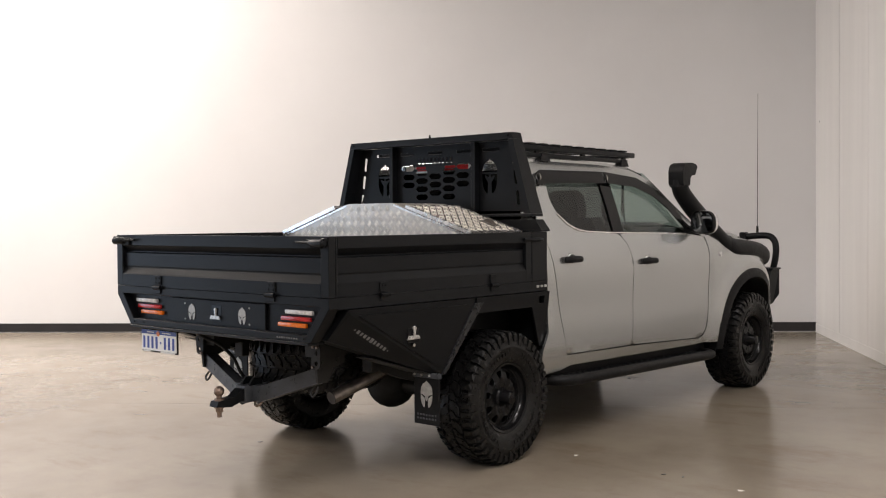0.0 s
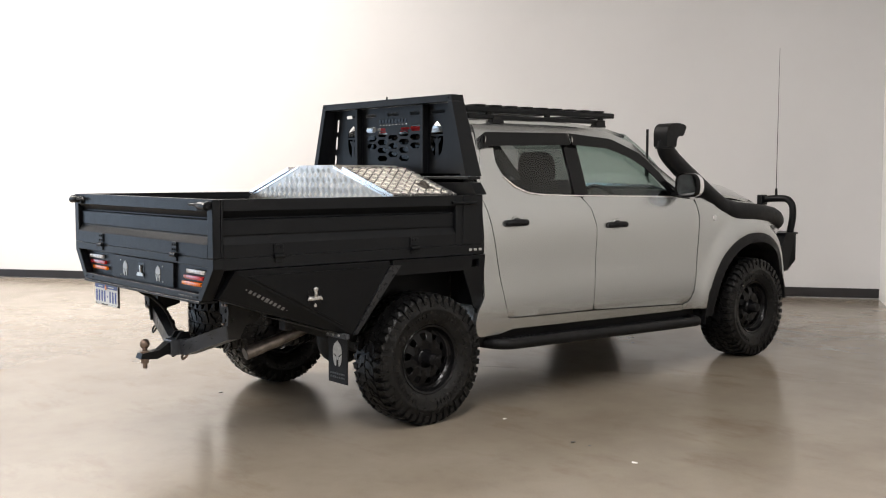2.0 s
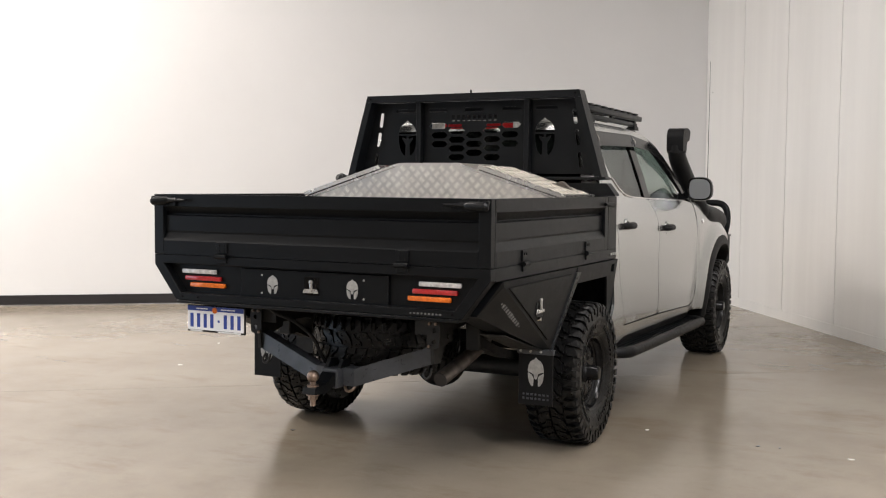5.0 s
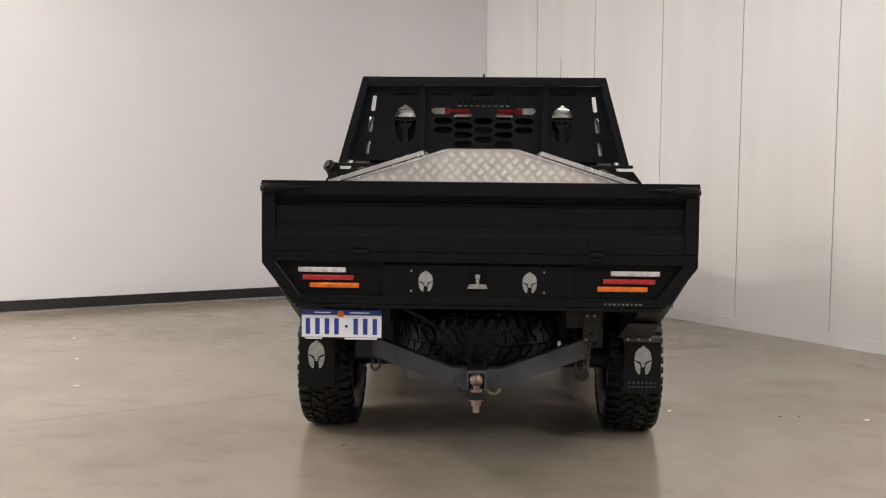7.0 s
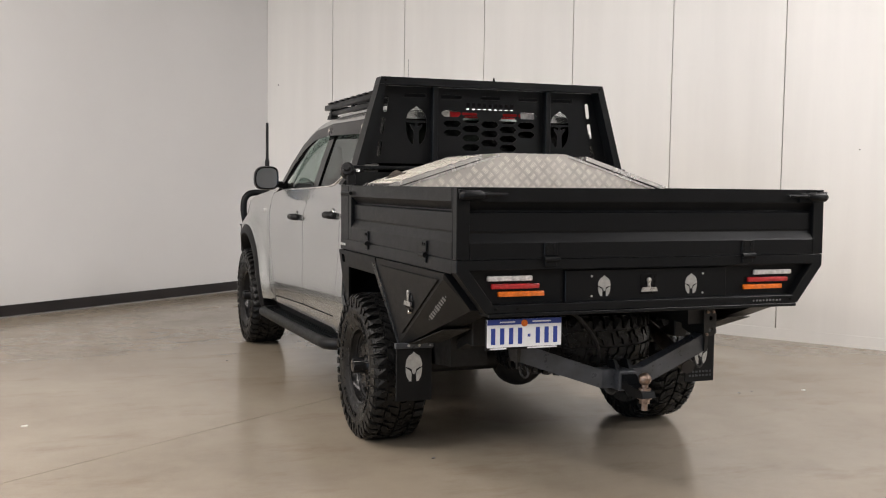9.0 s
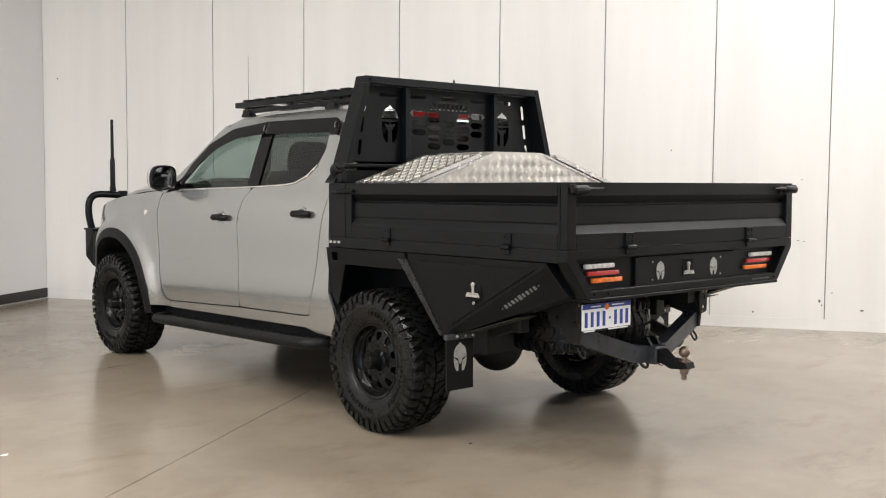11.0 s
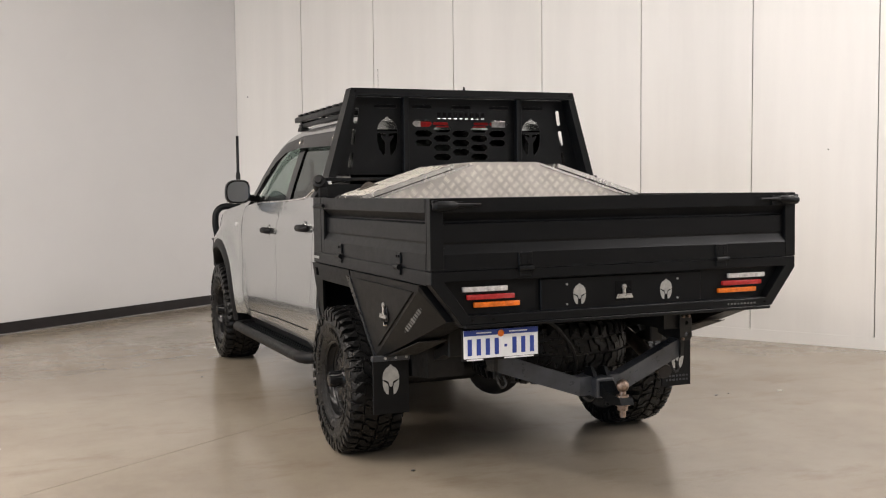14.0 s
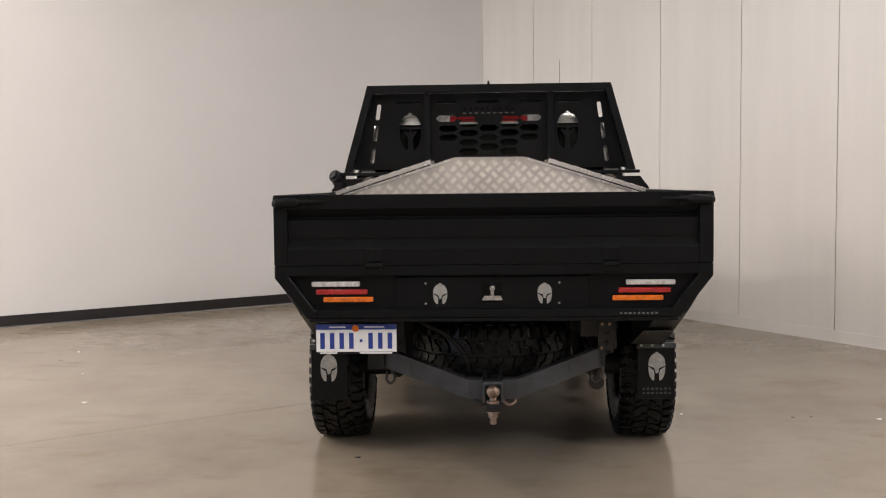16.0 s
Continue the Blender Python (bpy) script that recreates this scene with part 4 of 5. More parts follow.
def t_latch(name, parent, cx, cz, depth, axis, flip=1, k=1.0):
    """A folding T-handle in a dark cup."""
    bm = bmesh.new()
    size = (0.045 * k, 0.05 * k)
    lo, hi = sorted((depth + flip * 0.0015, depth + flip * 0.011))
    if axis == "y":
        part("latch_cup", box(cx - size[0], cx + size[0], depth - 0.0012, depth + 0.001, cz - size[1], cz + size[0]), GLOSS, parent)
        low = [(cx - 0.043 * k, cz - 0.034 * k), (cx + 0.043 * k, cz - 0.034 * k), (cx + 0.036 * k, cz - 0.02 * k), (cx - 0.036 * k, cz - 0.02 * k)]
        prism(low, "y", lo, hi, bm)
        box(cx - 0.008 * k, cx + 0.008 * k, lo, hi, cz - 0.019 * k, cz + 0.012 * k, bm)
        disc(cx, (lo + hi) / 2, cz + 0.018 * k, 0.013 * k, hi - lo, "y", 16, bm)
    else:
        part("latch_cup", box(min(depth - flip * 0.001, depth + flip * 0.0012), max(depth - flip * 0.001, depth + flip * 0.0012), cx - size[0], cx + size[0], cz - size[1], cz + size[0]), GLOSS, parent)
        low = [(cx - 0.043 * k, cz - 0.034 * k), (cx + 0.043 * k, cz - 0.034 * k), (cx + 0.036 * k, cz - 0.02 * k), (cx - 0.036 * k, cz - 0.02 * k)]
        prism(low, "x", lo, hi, bm)
        box(lo, hi, cx - 0.008 * k, cx + 0.008 * k, cz - 0.019 * k, cz + 0.012 * k, bm)
        disc((lo + hi) / 2, cx, cz + 0.018 * k, 0.013 * k, hi - lo, "x", 16, bm)
    return part(name, soften(bm, 0.003, 2), LATCH, parent, "bright plated folding T-latch", smooth=True)


t_latch("latch", hatch, 0.0, 0.876, BACK + 0.0275, "y", -1, 0.84)
# maker's marks as plain bars
def bars(parent, pts, w, h, depth, material=EMBLEM):
    for k, (a, z) in enumerate(pts):
        hw = w * (0.5 + 0.35 * ((k * 7) % 3) / 3)
        part("mark", box(a - hw, a + hw, depth - 0.002, depth, z - h, z + h), material, parent)


def bars_on(parent, start, end, normal, count, w, h, material):
    """A row of plain bars on a slanting face, from start to end."""
    u = (end - start).normalized()
    v = normal.cross(u).normalized()
    for k in range(count):
        p = start.lerp(end, k / (count - 1))
        tall = h * (1.25 if k == count // 2 else 0.35 if k in (0, count - 1) else 1.0)
        wide = w * (1.3 if k == count // 2 else 0.35 if k in (0, count - 1) else 0.8 + 0.2 * (k % 2))
        q = [p - u * wide - v * tall, p + u * wide - v * tall, p + u * wide + v * tall, p - u * wide + v * tall]
        part("mark", loft([[c + normal * d for c in q] for d in (0.0002, 0.0018)]), material, parent)


bars(fascia, [(0.5 + 0.017 * k, 0.793) for k in range(9)], 0.007, 0.0035, BACK - 0.001, material=MARK)
for x in (-0.69, -0.6, 0.69):
    part("bolt", disc(x, BACK - 0.002, 0.795, 0.0045, 0.006, "y", 8), GLOSS, fascia)

# under-tray boxes
def box_width(z):
    return 0.862 - (0.93 - z) / 0.385 * 0.055


def slab(outline, side, inner_x, off=0.0):
    """A solid of that outline in y and z, from inner_x out to the sloping side."""
    return loft([[Vector((side * inner_x, y, z)) for y, z in outline], [Vector((side * (box_width(z) + off), y, z)) for y, z in outline]])


DOOR = [(-0.345, 0.898), (-1.15, 0.898), (-0.565, 0.608), (-0.515, 0.603)]


def locker_body(side):
    """Upper face for the door, and below it a face folded in towards the wheel and the back."""
    def at(y, z, inset=0.0):
        return Vector((side * (box_width(z) - inset), y, z))
    t0, t1, r, p3 = at(-1.215, 0.928), at(-0.28, 0.928), at(-0.28, 0.90), at(-0.49, 0.552)
    l0, l1 = at(-1.2, 0.906), at(-0.545, 0.578)
    b0, b1 = at(BACK + 0.07, 0.785, 0.075), at(-0.545, 0.553, 0.012)
    bm = bmesh.new()
    ring = [t0, t1, r, p3, b1, b0]
    vs = {k: bm.verts.new(p) for k, p in zip("t0 t1 r p3 b1 b0 l0 l1".split(), [*ring, l0, l1])}
    back = [bm.verts.new((side * 0.66, p.y, p.z)) for p in ring]
    bm.faces.new([vs[k] for k in ("t0", "t1", "r", "p3", "l1", "l0")])
    bm.faces.new([vs[k] for k in ("t0", "l0", "b0")])
    bm.faces.new([vs[k] for k in ("l0", "l1", "b1", "b0")])
    bm.faces.new([vs[k] for k in ("l1", "p3", "b1")])
    bm.faces.new(back)
    order = [vs[k] for k in ("t0", "t1", "r", "p3", "b1", "b0")]
    for k in range(6):
        w = (k + 1) % 6
        bm.faces.new((order[k], order[w], back[w], back[k]))
    return bm, l0, l1, b0


GUARD = [(-0.258, 0.928), (-0.258, 0.90), (-0.225, 0.845), (0.262, 0.845), (0.375, 0.62), (0.43, 0.61), (0.425, 0.72), (0.42, 0.928)]
FOLD = [(-0.275, 0.90), (-0.488, 0.548), (-0.462, 0.548), (-0.2, 0.90)]
for side in (-1, 1):
    bm, l0, l1, b0 = locker_body(side)
    ub = part("under_tray_box", soften(bm, 0.003, 1, 0.25), POWDER, truck, "black angular locker under the tray")
    dr = part("locker_door", soften(slab(DOOR, side, 0.80, 0.007), 0.003, 1), POWDER, ub, "flat black locker door")
    x = side * (box_width(0.79) + 0.0085)
    t_latch("latch", dr, -0.755, 0.79, x, "x", side)
    part("lock_key", soften(disc(x, -0.758, 0.727, 0.009, 0.016, "x", 12), 0.001, 1), CHROME, dr, "small key lock", smooth=True)
    face = (l1 - l0).cross(b0 - l0).normalized()
    face = face if face.x * side > 0 else -face
    fold = (l1 - l0).normalized()
    down = (b0 - l0 - fold * (b0 - l0).dot(fold)).normalized()
    bars_on(ub, l0 + fold * 0.09 + down * 0.05, l0 + fold * 0.36 + down * 0.05, face, 11, 0.0078, 0.0095, MARK)
    bm = plate(GUARD, [[(0.32, 0.905), (0.32, 0.862), (0.375, 0.862), (0.375, 0.905)]], "x", -0.012, 0.0)
    for v in bm.verts:
        v.co.x = side * (box_width(v.co.z) + v.co.x)
    guard = part("wheel_guard", bm, POWDER, truck, "folded black mudguard over the rear wheel")
    part("guard_top", soften(box(min(side * 0.58, side * 0.838), max(side * 0.58, side * 0.838), -0.25, 0.40, 0.908, 0.922), 0.003, 1), POWDER, guard)
    part("guard_front", loft([[Vector((side * x_, y, z)) for x_ in (0.58, box_width(z) - 0.014)] + [Vector((side * x_, y + 0.01, z)) for x_ in (box_width(z) - 0.014, 0.58)] for y, z in ((0.402, 0.905), (0.405, 0.63))]), POWDER, guard)
    part("cut_out_back", box(min(side * 0.80, side * 0.806), max(side * 0.80, side * 0.806), 0.29, 0.40, 0.85, 0.907), VINYL, guard)
    part("folded_edge", soften(loft([[Vector((side * (box_width(z) + off + dx), y, z)) for (y, z), dx in zip(FOLD, (0.007, 0.007, 0.005, 0.003))] for off in (-0.014, 0.0)]), 0.002, 1), FOLDED, ub, "folded black plate edge, greyed for its sheen")
    part("fascia_cheek", soften(loft([[Vector((side * (box_width(z) - ins - t), y, z)) for y, z, ins in ((BACK + 0.066, 0.928, 0.05), (-1.17, 0.928, 0.1), (-1.17, 0.80, 0.1), (BACK + 0.066, 0.785, 0.105))] for t in (0.0, 0.012)]), 0.002, 1), POWDER, ub)
    for k in range(3):
        part("rivet", disc(side * (0.69 + 0.05 * k), -0.568, 0.549, 0.006, 0.008, "y", 8), EMBLEM, ub)
    part("bottom_plate", loft([[Vector((side * x_, y, 0.550 - (y + 0.53) * 0.296 - d)) for x_, d in ((0.64, 0.003), (w_, 0.003), (w_, 0.006), (0.64, 0.006))] for y, w_ in ((-0.572, 0.79), (-0.95, 0.765))]), DIRT, ub, "grimy steel floor plate")
    part("inner_guard", soften(box(min(side * 0.563, side * 0.573), max(side * 0.563, side * 0.573), -0.45, 0.395, 0.6, 0.9), 0.002, 1), PLASTIC, truck, "black inner mudguard")
    flap = part("mud_flap", soften(box(min(side * 0.675, side * 0.845), max(side * 0.675, side * 0.845), -0.556, -0.546, 0.295, 0.548), 0.002, 1), PLASTIC, truck, "black rubber mud flap with a pale helmet emblem")
    helmet(side * 0.762, 0.452, 0.078, 0.135, -0.5595, -0.5565, flap)
    if side > 0:
        for z in (0.345, 0.325):
            bars(flap, [(0.762 + 0.02 * k, z) for k in (-3, -2, -1, 0, 1, 2, 3)], 0.009, 0.0045, -0.5565, material=POWDER_WORN)
    part("flap_bracket", soften(box(min(side * 0.67, side * 0.85), max(side * 0.67, side * 0.85), -0.565, -0.54, 0.535, 0.56), 0.002, 1), POWDER_WORN, flap)

# headboard
HY0, HY1 = 0.33, 0.425
def hb_x(z):
    return 0.79 - (z - 1.37) / (1.845 - 1.37) * 0.135
board = part("headboard", soften(prism([(-hb_x(1.80) - 0.001, 1.80), (hb_x(1.80) + 0.001, 1.80), (hb_x(1.838), 1.838), (-hb_x(1.838), 1.838)], "y", HY0, HY1), 0.004, 1), POWDER, truck, "black steel headboard frame behind the cab")
for side in (-1, 1):
    part("side_post", soften(loft([[Vector((side * a, HY0, z)), Vector((side * b, HY0, z)), Vector((side * b, HY1 + d, z)), Vector((side * a, HY1 + d, z))] for a, b, d, z in ((hb_x(1.37) - 0.042, hb_x(1.37), 0.03, 1.37), (hb_x(1.7996) - 0.038, hb_x(1.7996), 0.0, 1.7996))]), 0.003, 1), POWDER, board, "tapered black side post")
    part("upright", soften(box(side * 0.338 - 0.015, side * 0.338 + 0.015, HY0 + 0.042, HY1 - 0.008, 1.385, 1.799), 0.003, 1), POWDER, board)
    part("bolt", disc(side * 0.635, HY0 - 0.002, 1.82, 0.006, 0.005, "y", 8), GLOSS, board)


def slot(cx, cz, w, h, tilt=0.0, n=3):
    co, si = math.cos(tilt), math.sin(tilt)
    pts = rounded([(-w / 2, -h / 2), (w / 2, -h / 2), (w / 2, h / 2), (-w / 2, h / 2)], min(w, h) * 0.49, n)
    return [(cx + px * co - pz * si, cz + px * si + pz * co) for px, pz in pts]


def hexcell(cx, cz, w, h):
    return [(cx - w / 2, cz), (cx - w / 2 + h * 0.55, cz + h / 2), (cx + w / 2 - h * 0.55, cz + h / 2), (cx + w / 2, cz), (cx + w / 2 - h * 0.55, cz - h / 2), (cx - w / 2 + h * 0.55, cz - h / 2)]


holes = []
for sx in (-1, 1):
    for k, z in enumerate((1.70, 1.585, 1.462)):
        holes.append(slot(sx * (0.606 + 0.017 * k), z, 0.022, 0.085, sx * 0.14))
    holes.append(slot(sx * 0.442, 1.752, 0.13, 0.02))
    holes.append(slot(sx * 0.232, 1.752, 0.12, 0.02))
    for shape, fx in ((DOME, 1), (CHEEK, 1), (CHEEK, -1)):
        holes.append([(sx * 0.432 + fx * px * 0.116, 1.588 + pz * 0.102) for px, pz in shape])
    holes.append(hexcell(sx * 0.23, 1.662, 0.12, 0.036))
    holes.append(hexcell(sx * 0.222, 1.607, 0.108, 0.036))
    holes.append(hexcell(sx * 0.222, 1.556, 0.108, 0.036))
    holes.append(hexcell(sx * 0.111, 1.632, 0.108, 0.036))
    holes.append(hexcell(sx * 0.111, 1.581, 0.108, 0.036))
    holes.append(hexcell(sx * 0.111, 1.53, 0.108, 0.036))
    holes.append(hexcell(sx * 0.111, 1.479, 0.108, 0.036))
    holes.append(slot(sx * 0.122, 1.662, 0.09, 0.015))
holes.append(slot(0.0, 1.752, 0.12, 0.02))
for k in range(3):
    holes.append(hexcell(0.0, 1.607 - 0.051 * k, 0.108, 0.036))
for k in range(9):
    holes.append(slot(-0.132 + 0.033 * k, 1.689, 0.018, 0.0045))
face = [(-hb_x(1.385) + 0.04, 1.385), (hb_x(1.385) - 0.04, 1.385), (hb_x(1.799) - 0.036, 1.799), (-hb_x(1.799) + 0.036, 1.799)]
part("mesh_panel", plate(face, holes, "y", HY1 - 0.007, HY1 - 0.003), POWDER, board, "black plate with helmet and honeycomb cut-outs")
for k in range(9):
    part("mark", box(-0.141 + 0.033 * k, -0.123 + 0.033 * k, HY1 - 0.0095, HY1 - 0.0072, 1.7, 1.722), GLOSS, board)
part("sill_bar", soften(box(-0.812, 0.812, HY0 - 0.004, HY1 + 0.003, 1.352, 1.369), 0.003, 1), POWDER, board)
part("headboard_base", soften(prism([(-0.862, TOP + 0.003), (0.862, TOP + 0.003), (0.862, 1.275), (0.815, 1.335), (-0.815, 1.335), (-0.862, 1.275)], "y", HY0 + 0.01, HY1), 0.004, 1), POWDER, truck, "black folded base of the headboard")
part("bulkhead", soften(box(-0.81, 0.81, HY1 - 0.075, HY1 - 0.01, 0.986, TOP + 0.002), 0.003, 1), POWDER, truck, "black tray bulkhead")
part("work_lamp", soften(lathe([(-0.04, 0.0), (-0.04, 0.018), (-0.026, 0.022), (-0.022, 0.034), (0.022, 0.038), (0.026, 0.042), (0.036, 0.042), (0.036, 0.036), (0.03, 0.034), (0.03, 0.0)], seg=20), 0.003, 1), PLASTIC, truck, "round black work lamp", smooth=True).matrix_basis = pose(-0.835 * S, 0.33 * S, 1.345 * S, 0, 25, 65)
part("lamp_bracket", soften(box(-0.845, -0.80, 0.31, 0.35, 1.27, 1.32), 0.004, 1), PLASTIC, truck)
part("aerial_stub", tube([(0.0, 0.37, 1.838), (0.0, 0.37, 1.86)], [0.008, 0.004], 8), PLASTIC, board)

# number plate
plate_ob = part("number_plate", soften(box(-0.708, -0.377, -1.278, -1.268, 0.628, 0.752), 0.003, 1), PLASTIC, truck, "white and blue number plate in a black holder")
part("plate_face", box(-0.703, -0.382, -1.2812, -1.2785, 0.638, 0.749), WHITE, plate_ob)
part("plate_band", box(-0.703, -0.382, -1.2826, -1.2814, 0.727, 0.749), BLUE, plate_ob)
for k in range(8):
    x0 = -0.694 + k * 0.0385
    if k == 4:
        part("plate_mark", box(x0 + 0.011, x0 + 0.022, -1.2826, -1.2814, 0.677, 0.688), BLUE, plate_ob, "blue bar")
    else:
        part("plate_mark", box(x0 + 0.007, x0 + 0.025, -1.2826, -1.2814, 0.65, 0.714), BLUE, plate_ob, "blue bar")
for x0, x1 in ((-0.65, -0.585), (-0.51, -0.43)):
    part("plate_mark", box(x0, x1, -1.284, -1.283, 0.735, 0.740), WHITE, plate_ob, "white bar")
part("plate_badge", disc(-0.545, -1.2835, 0.732, 0.014, 0.0016, "y", 14), AMBER, plate_ob)
for x0, x1 in ((-0.69, -0.62), (-0.53, -0.40)):
    part("plate_mark", box(x0, x1, -1.28, -1.2785, 0.630, 0.636), WHITE, plate_ob, "white bar")
part("plate_bracket", soften(box(-0.62, -0.46, -1.267, -1.2, 0.735, 0.77), 0.003, 1), POWDER, plate_ob)

# ---- underbody ----
for side in (-1, 1):
    part("chassis_rail", soften(loft([[Vector((side * x, y, z)) for x, z in ((0.37, z0), (0.45, z0), (0.45, z1), (0.37, z1))] for y, z0, z1 in ((-1.04, 0.66, 0.76), (-0.75, 0.66, 0.76), (-0.3, 0.7, 0.8), (0.25, 0.68, 0.78), (0.6, 0.5, 0.62), (3.5, 0.5, 0.62))]), 0.006, 1), DIRT, truck, "grimy black chassis rail")
    pts = curve_points([(side * 0.52, -0.72, 0.60), (side * 0.52, -0.4, 0.50), (side * 0.52, 0.0, 0.45), (side * 0.52, 0.4, 0.50), (side * 0.52, 0.7, 0.56)], 5)
    part("leaf_spring", soften(loft([[p + Vector((-0.03, 0, -0.022)), p + Vector((0.03, 0, -0.022)), p + Vector((0.03, 0, 0.022)), p + Vector((-0.03, 0, 0.022))] for p in pts]), 0.004, 1), DIRT, truck, "grimy leaf spring")
    part("shackle", soften(box(side * 0.52 - 0.035, side * 0.52 + 0.035, -0.75, -0.69, 0.56, 0.72), 0.006, 1), DIRT, truck)
    part("shock_absorber", tube([(side * 0.47, 0.1, 0.36), (side * 0.40, 0.18, 0.75)], 0.032, 12), DIRT, truck, smooth=True)
    part("tow_bracket", soften(prism([(-1.045, 0.535), (-0.98, 0.53), (-0.94, 0.6), (-0.86, 0.62), (-0.84, 0.76), (-1.06, 0.76), (-1.06, 0.68)], "x", side * 0.462 - 0.008, side * 0.462 + 0.008), 0.003, 1), DIRT, truck, "black steel tow-bar side plate")
    for y, z in ((-1.02, 0.63), (-0.91, 0.64), (-0.95, 0.72)):
        part("tow_bolt", disc(side * 0.474, y, z, 0.011, 0.012, "x", 6), DIRT, truck)
bm = tube([(-0.66, 0, 0.37), (0.66, 0, 0.37)], 0.052, 14)
bmesh.ops.create_uvsphere(bm, u_segments=18, v_segments=12, radius=0.145, matrix=pose(0.0, 0, 0.37) @ Matrix.Diagonal((1.0, 1.05, 1.0, 1)))
part("rear_axle", bm, DIRT, truck, "grimy rear axle with its differential", smooth=True)
part("front_axle", tube([(-0.66, 3.15, 0.41), (0.66, 3.15, 0.41)], 0.05, 12), DIRT, truck, smooth=True)
part("prop_shaft", tube([(0.02, 0.12, 0.40), (0.02, 2.4, 0.5)], 0.035, 12), DIRT, truck, smooth=True)
part("fuel_tank", soften(box(-0.36, -0.05, 0.75, 1.9, 0.40, 0.6), 0.04, 3), DIRT, truck, smooth=True)
part("gearbox", soften(box(-0.16, 0.22, 1.9, 3.0, 0.38, 0.62), 0.05, 3), DIRT, truck, smooth=True)
part("water_tank", soften(prism([(-0.55, 0.44), (-0.18, 0.40), (-0.02, 0.46), (-0.02, 0.62), (-0.55, 0.62)], "x", -0.58, -0.40), 0.02, 2), DIRT, truck, "dark tank beside the axle")
part("exhaust_pipe", tube(curve_points([(0.34, 0.7, 0.44), (0.36, 0.3, 0.56), (0.38, -0.1, 0.62), (0.455, -0.4, 0.61), (0.485, -0.55, 0.565), (0.473, -0.7, 0.517), (0.458, -0.82, 0.48), (0.446, -0.93, 0.447)], 6), 0.034, 14), EXHAUST, truck, "grey steel exhaust tail pipe", smooth=True)
# black disc on the closed pipe end paints the dark of its bore
part("exhaust_bore", tube([(0.446, -0.9302, 0.4469), (0.4456, -0.934, 0.4458)], 0.0335, 14), VINYL, truck)
part("muffler", soften(box(0.24, 0.44, 0.75, 1.4, 0.38, 0.52), 0.05, 3), EXHAUST, truck, smooth=True)
for y in (-1.18, -0.72, -0.28, 0.2):
    part("cross_member", soften(box(-0.80, 0.80, y - 0.03, y + 0.03, 0.88, 0.963), 0.004, 1), POWDER, truck)
for side in (-1, 1):
    part("tray_runner", soften(box(side * 0.41 - 0.035, side * 0.41 + 0.035, -1.02, 0.35, 0.78, 0.879), 0.004, 1), POWDER, truck)
# tow bar
bar_pts = [(-0.455, -1.0), (-0.1, -1.075), (0.1, -1.075), (0.455, -1.0)]
tz = [0.572, 0.452, 0.452, 0.572]
sec = [(-0.035, -0.04), (0.035, -0.04), (0.035, 0.04), (-0.035, 0.04)]
tow = part("tow_bar", soften(loft([[Vector((x, y + a, z + b)) for a, b in sec] for (x, y), z in zip(bar_pts, tz)]), 0.007, 2, 0.5), POWDER_WORN, truck, "blue-black steel tow bar")
part("receiver", soften(box(-0.042, 0.042, -1.16, -1.0, 0.405, 0.492), 0.006), POWDER_WORN, tow)
for x in (-0.032, 0.032):
    part("receiver_lug", soften(prism([(-1.13, 0.49), (-1.04, 0.49), (-1.05, 0.525), (-1.1, 0.53)], "x", x - 0.008, x + 0.008), 0.003, 1), POWDER, tow)
tongue = part("tow_tongue", soften(prism([(-1.10, 0.415), (-1.10, 0.475), (-1.17, 0.478), (-1.22, 0.442), (-1.325, 0.432), (-1.335, 0.405), (-1.24, 0.395), (-1.18, 0.415)], "x", -0.031, 0.031), 0.005), POWDER, tow, "black tow-ball tongue")
bm = bmesh.new()
bmesh.ops.create_uvsphere(bm, u_segments=20, v_segments=14, radius=0.027, matrix=pose(0, -1.296, 0.479))
disc(0, -1.296, 0.446, 0.014, 0.03, "z", 14, bm)
disc(0, -1.296, 0.436, 0.026, 0.012, "z", 18, bm)
part("tow_ball", bm, RUSTY, tongue, "worn brownish steel tow ball", smooth=True)
bm = disc(0, -1.296, 0.388, 0.022, 0.022, "z", 6)
disc(0, -1.296, 0.366, 0.013, 0.034, "z", 12, bm)
disc(0, -1.296, 0.4, 0.03, 0.006, "z", 18, bm)
part("tow_ball_nut", bm, RUSTY, tongue)
part("hitch_pin", tube(curve_points([(-0.06, -1.06, 0.45), (0.075, -1.06, 0.45), (0.085, -1.07, 0.43), (0.075, -1.08, 0.41)], 4), 0.008, 8), CHROME, tow, smooth=True)
part("wiring_loom", tube(curve_points([(-0.31, -1.2, 0.765), (-0.26, -1.2, 0.73), (-0.2, -1.14, 0.69), (-0.13, -1.1, 0.62), (-0.1, -1.08, 0.55), (-0.09, -1.05, 0.505)], 6), 0.009, 8), PLASTIC, truck, "black trailer wiring loom", smooth=True)
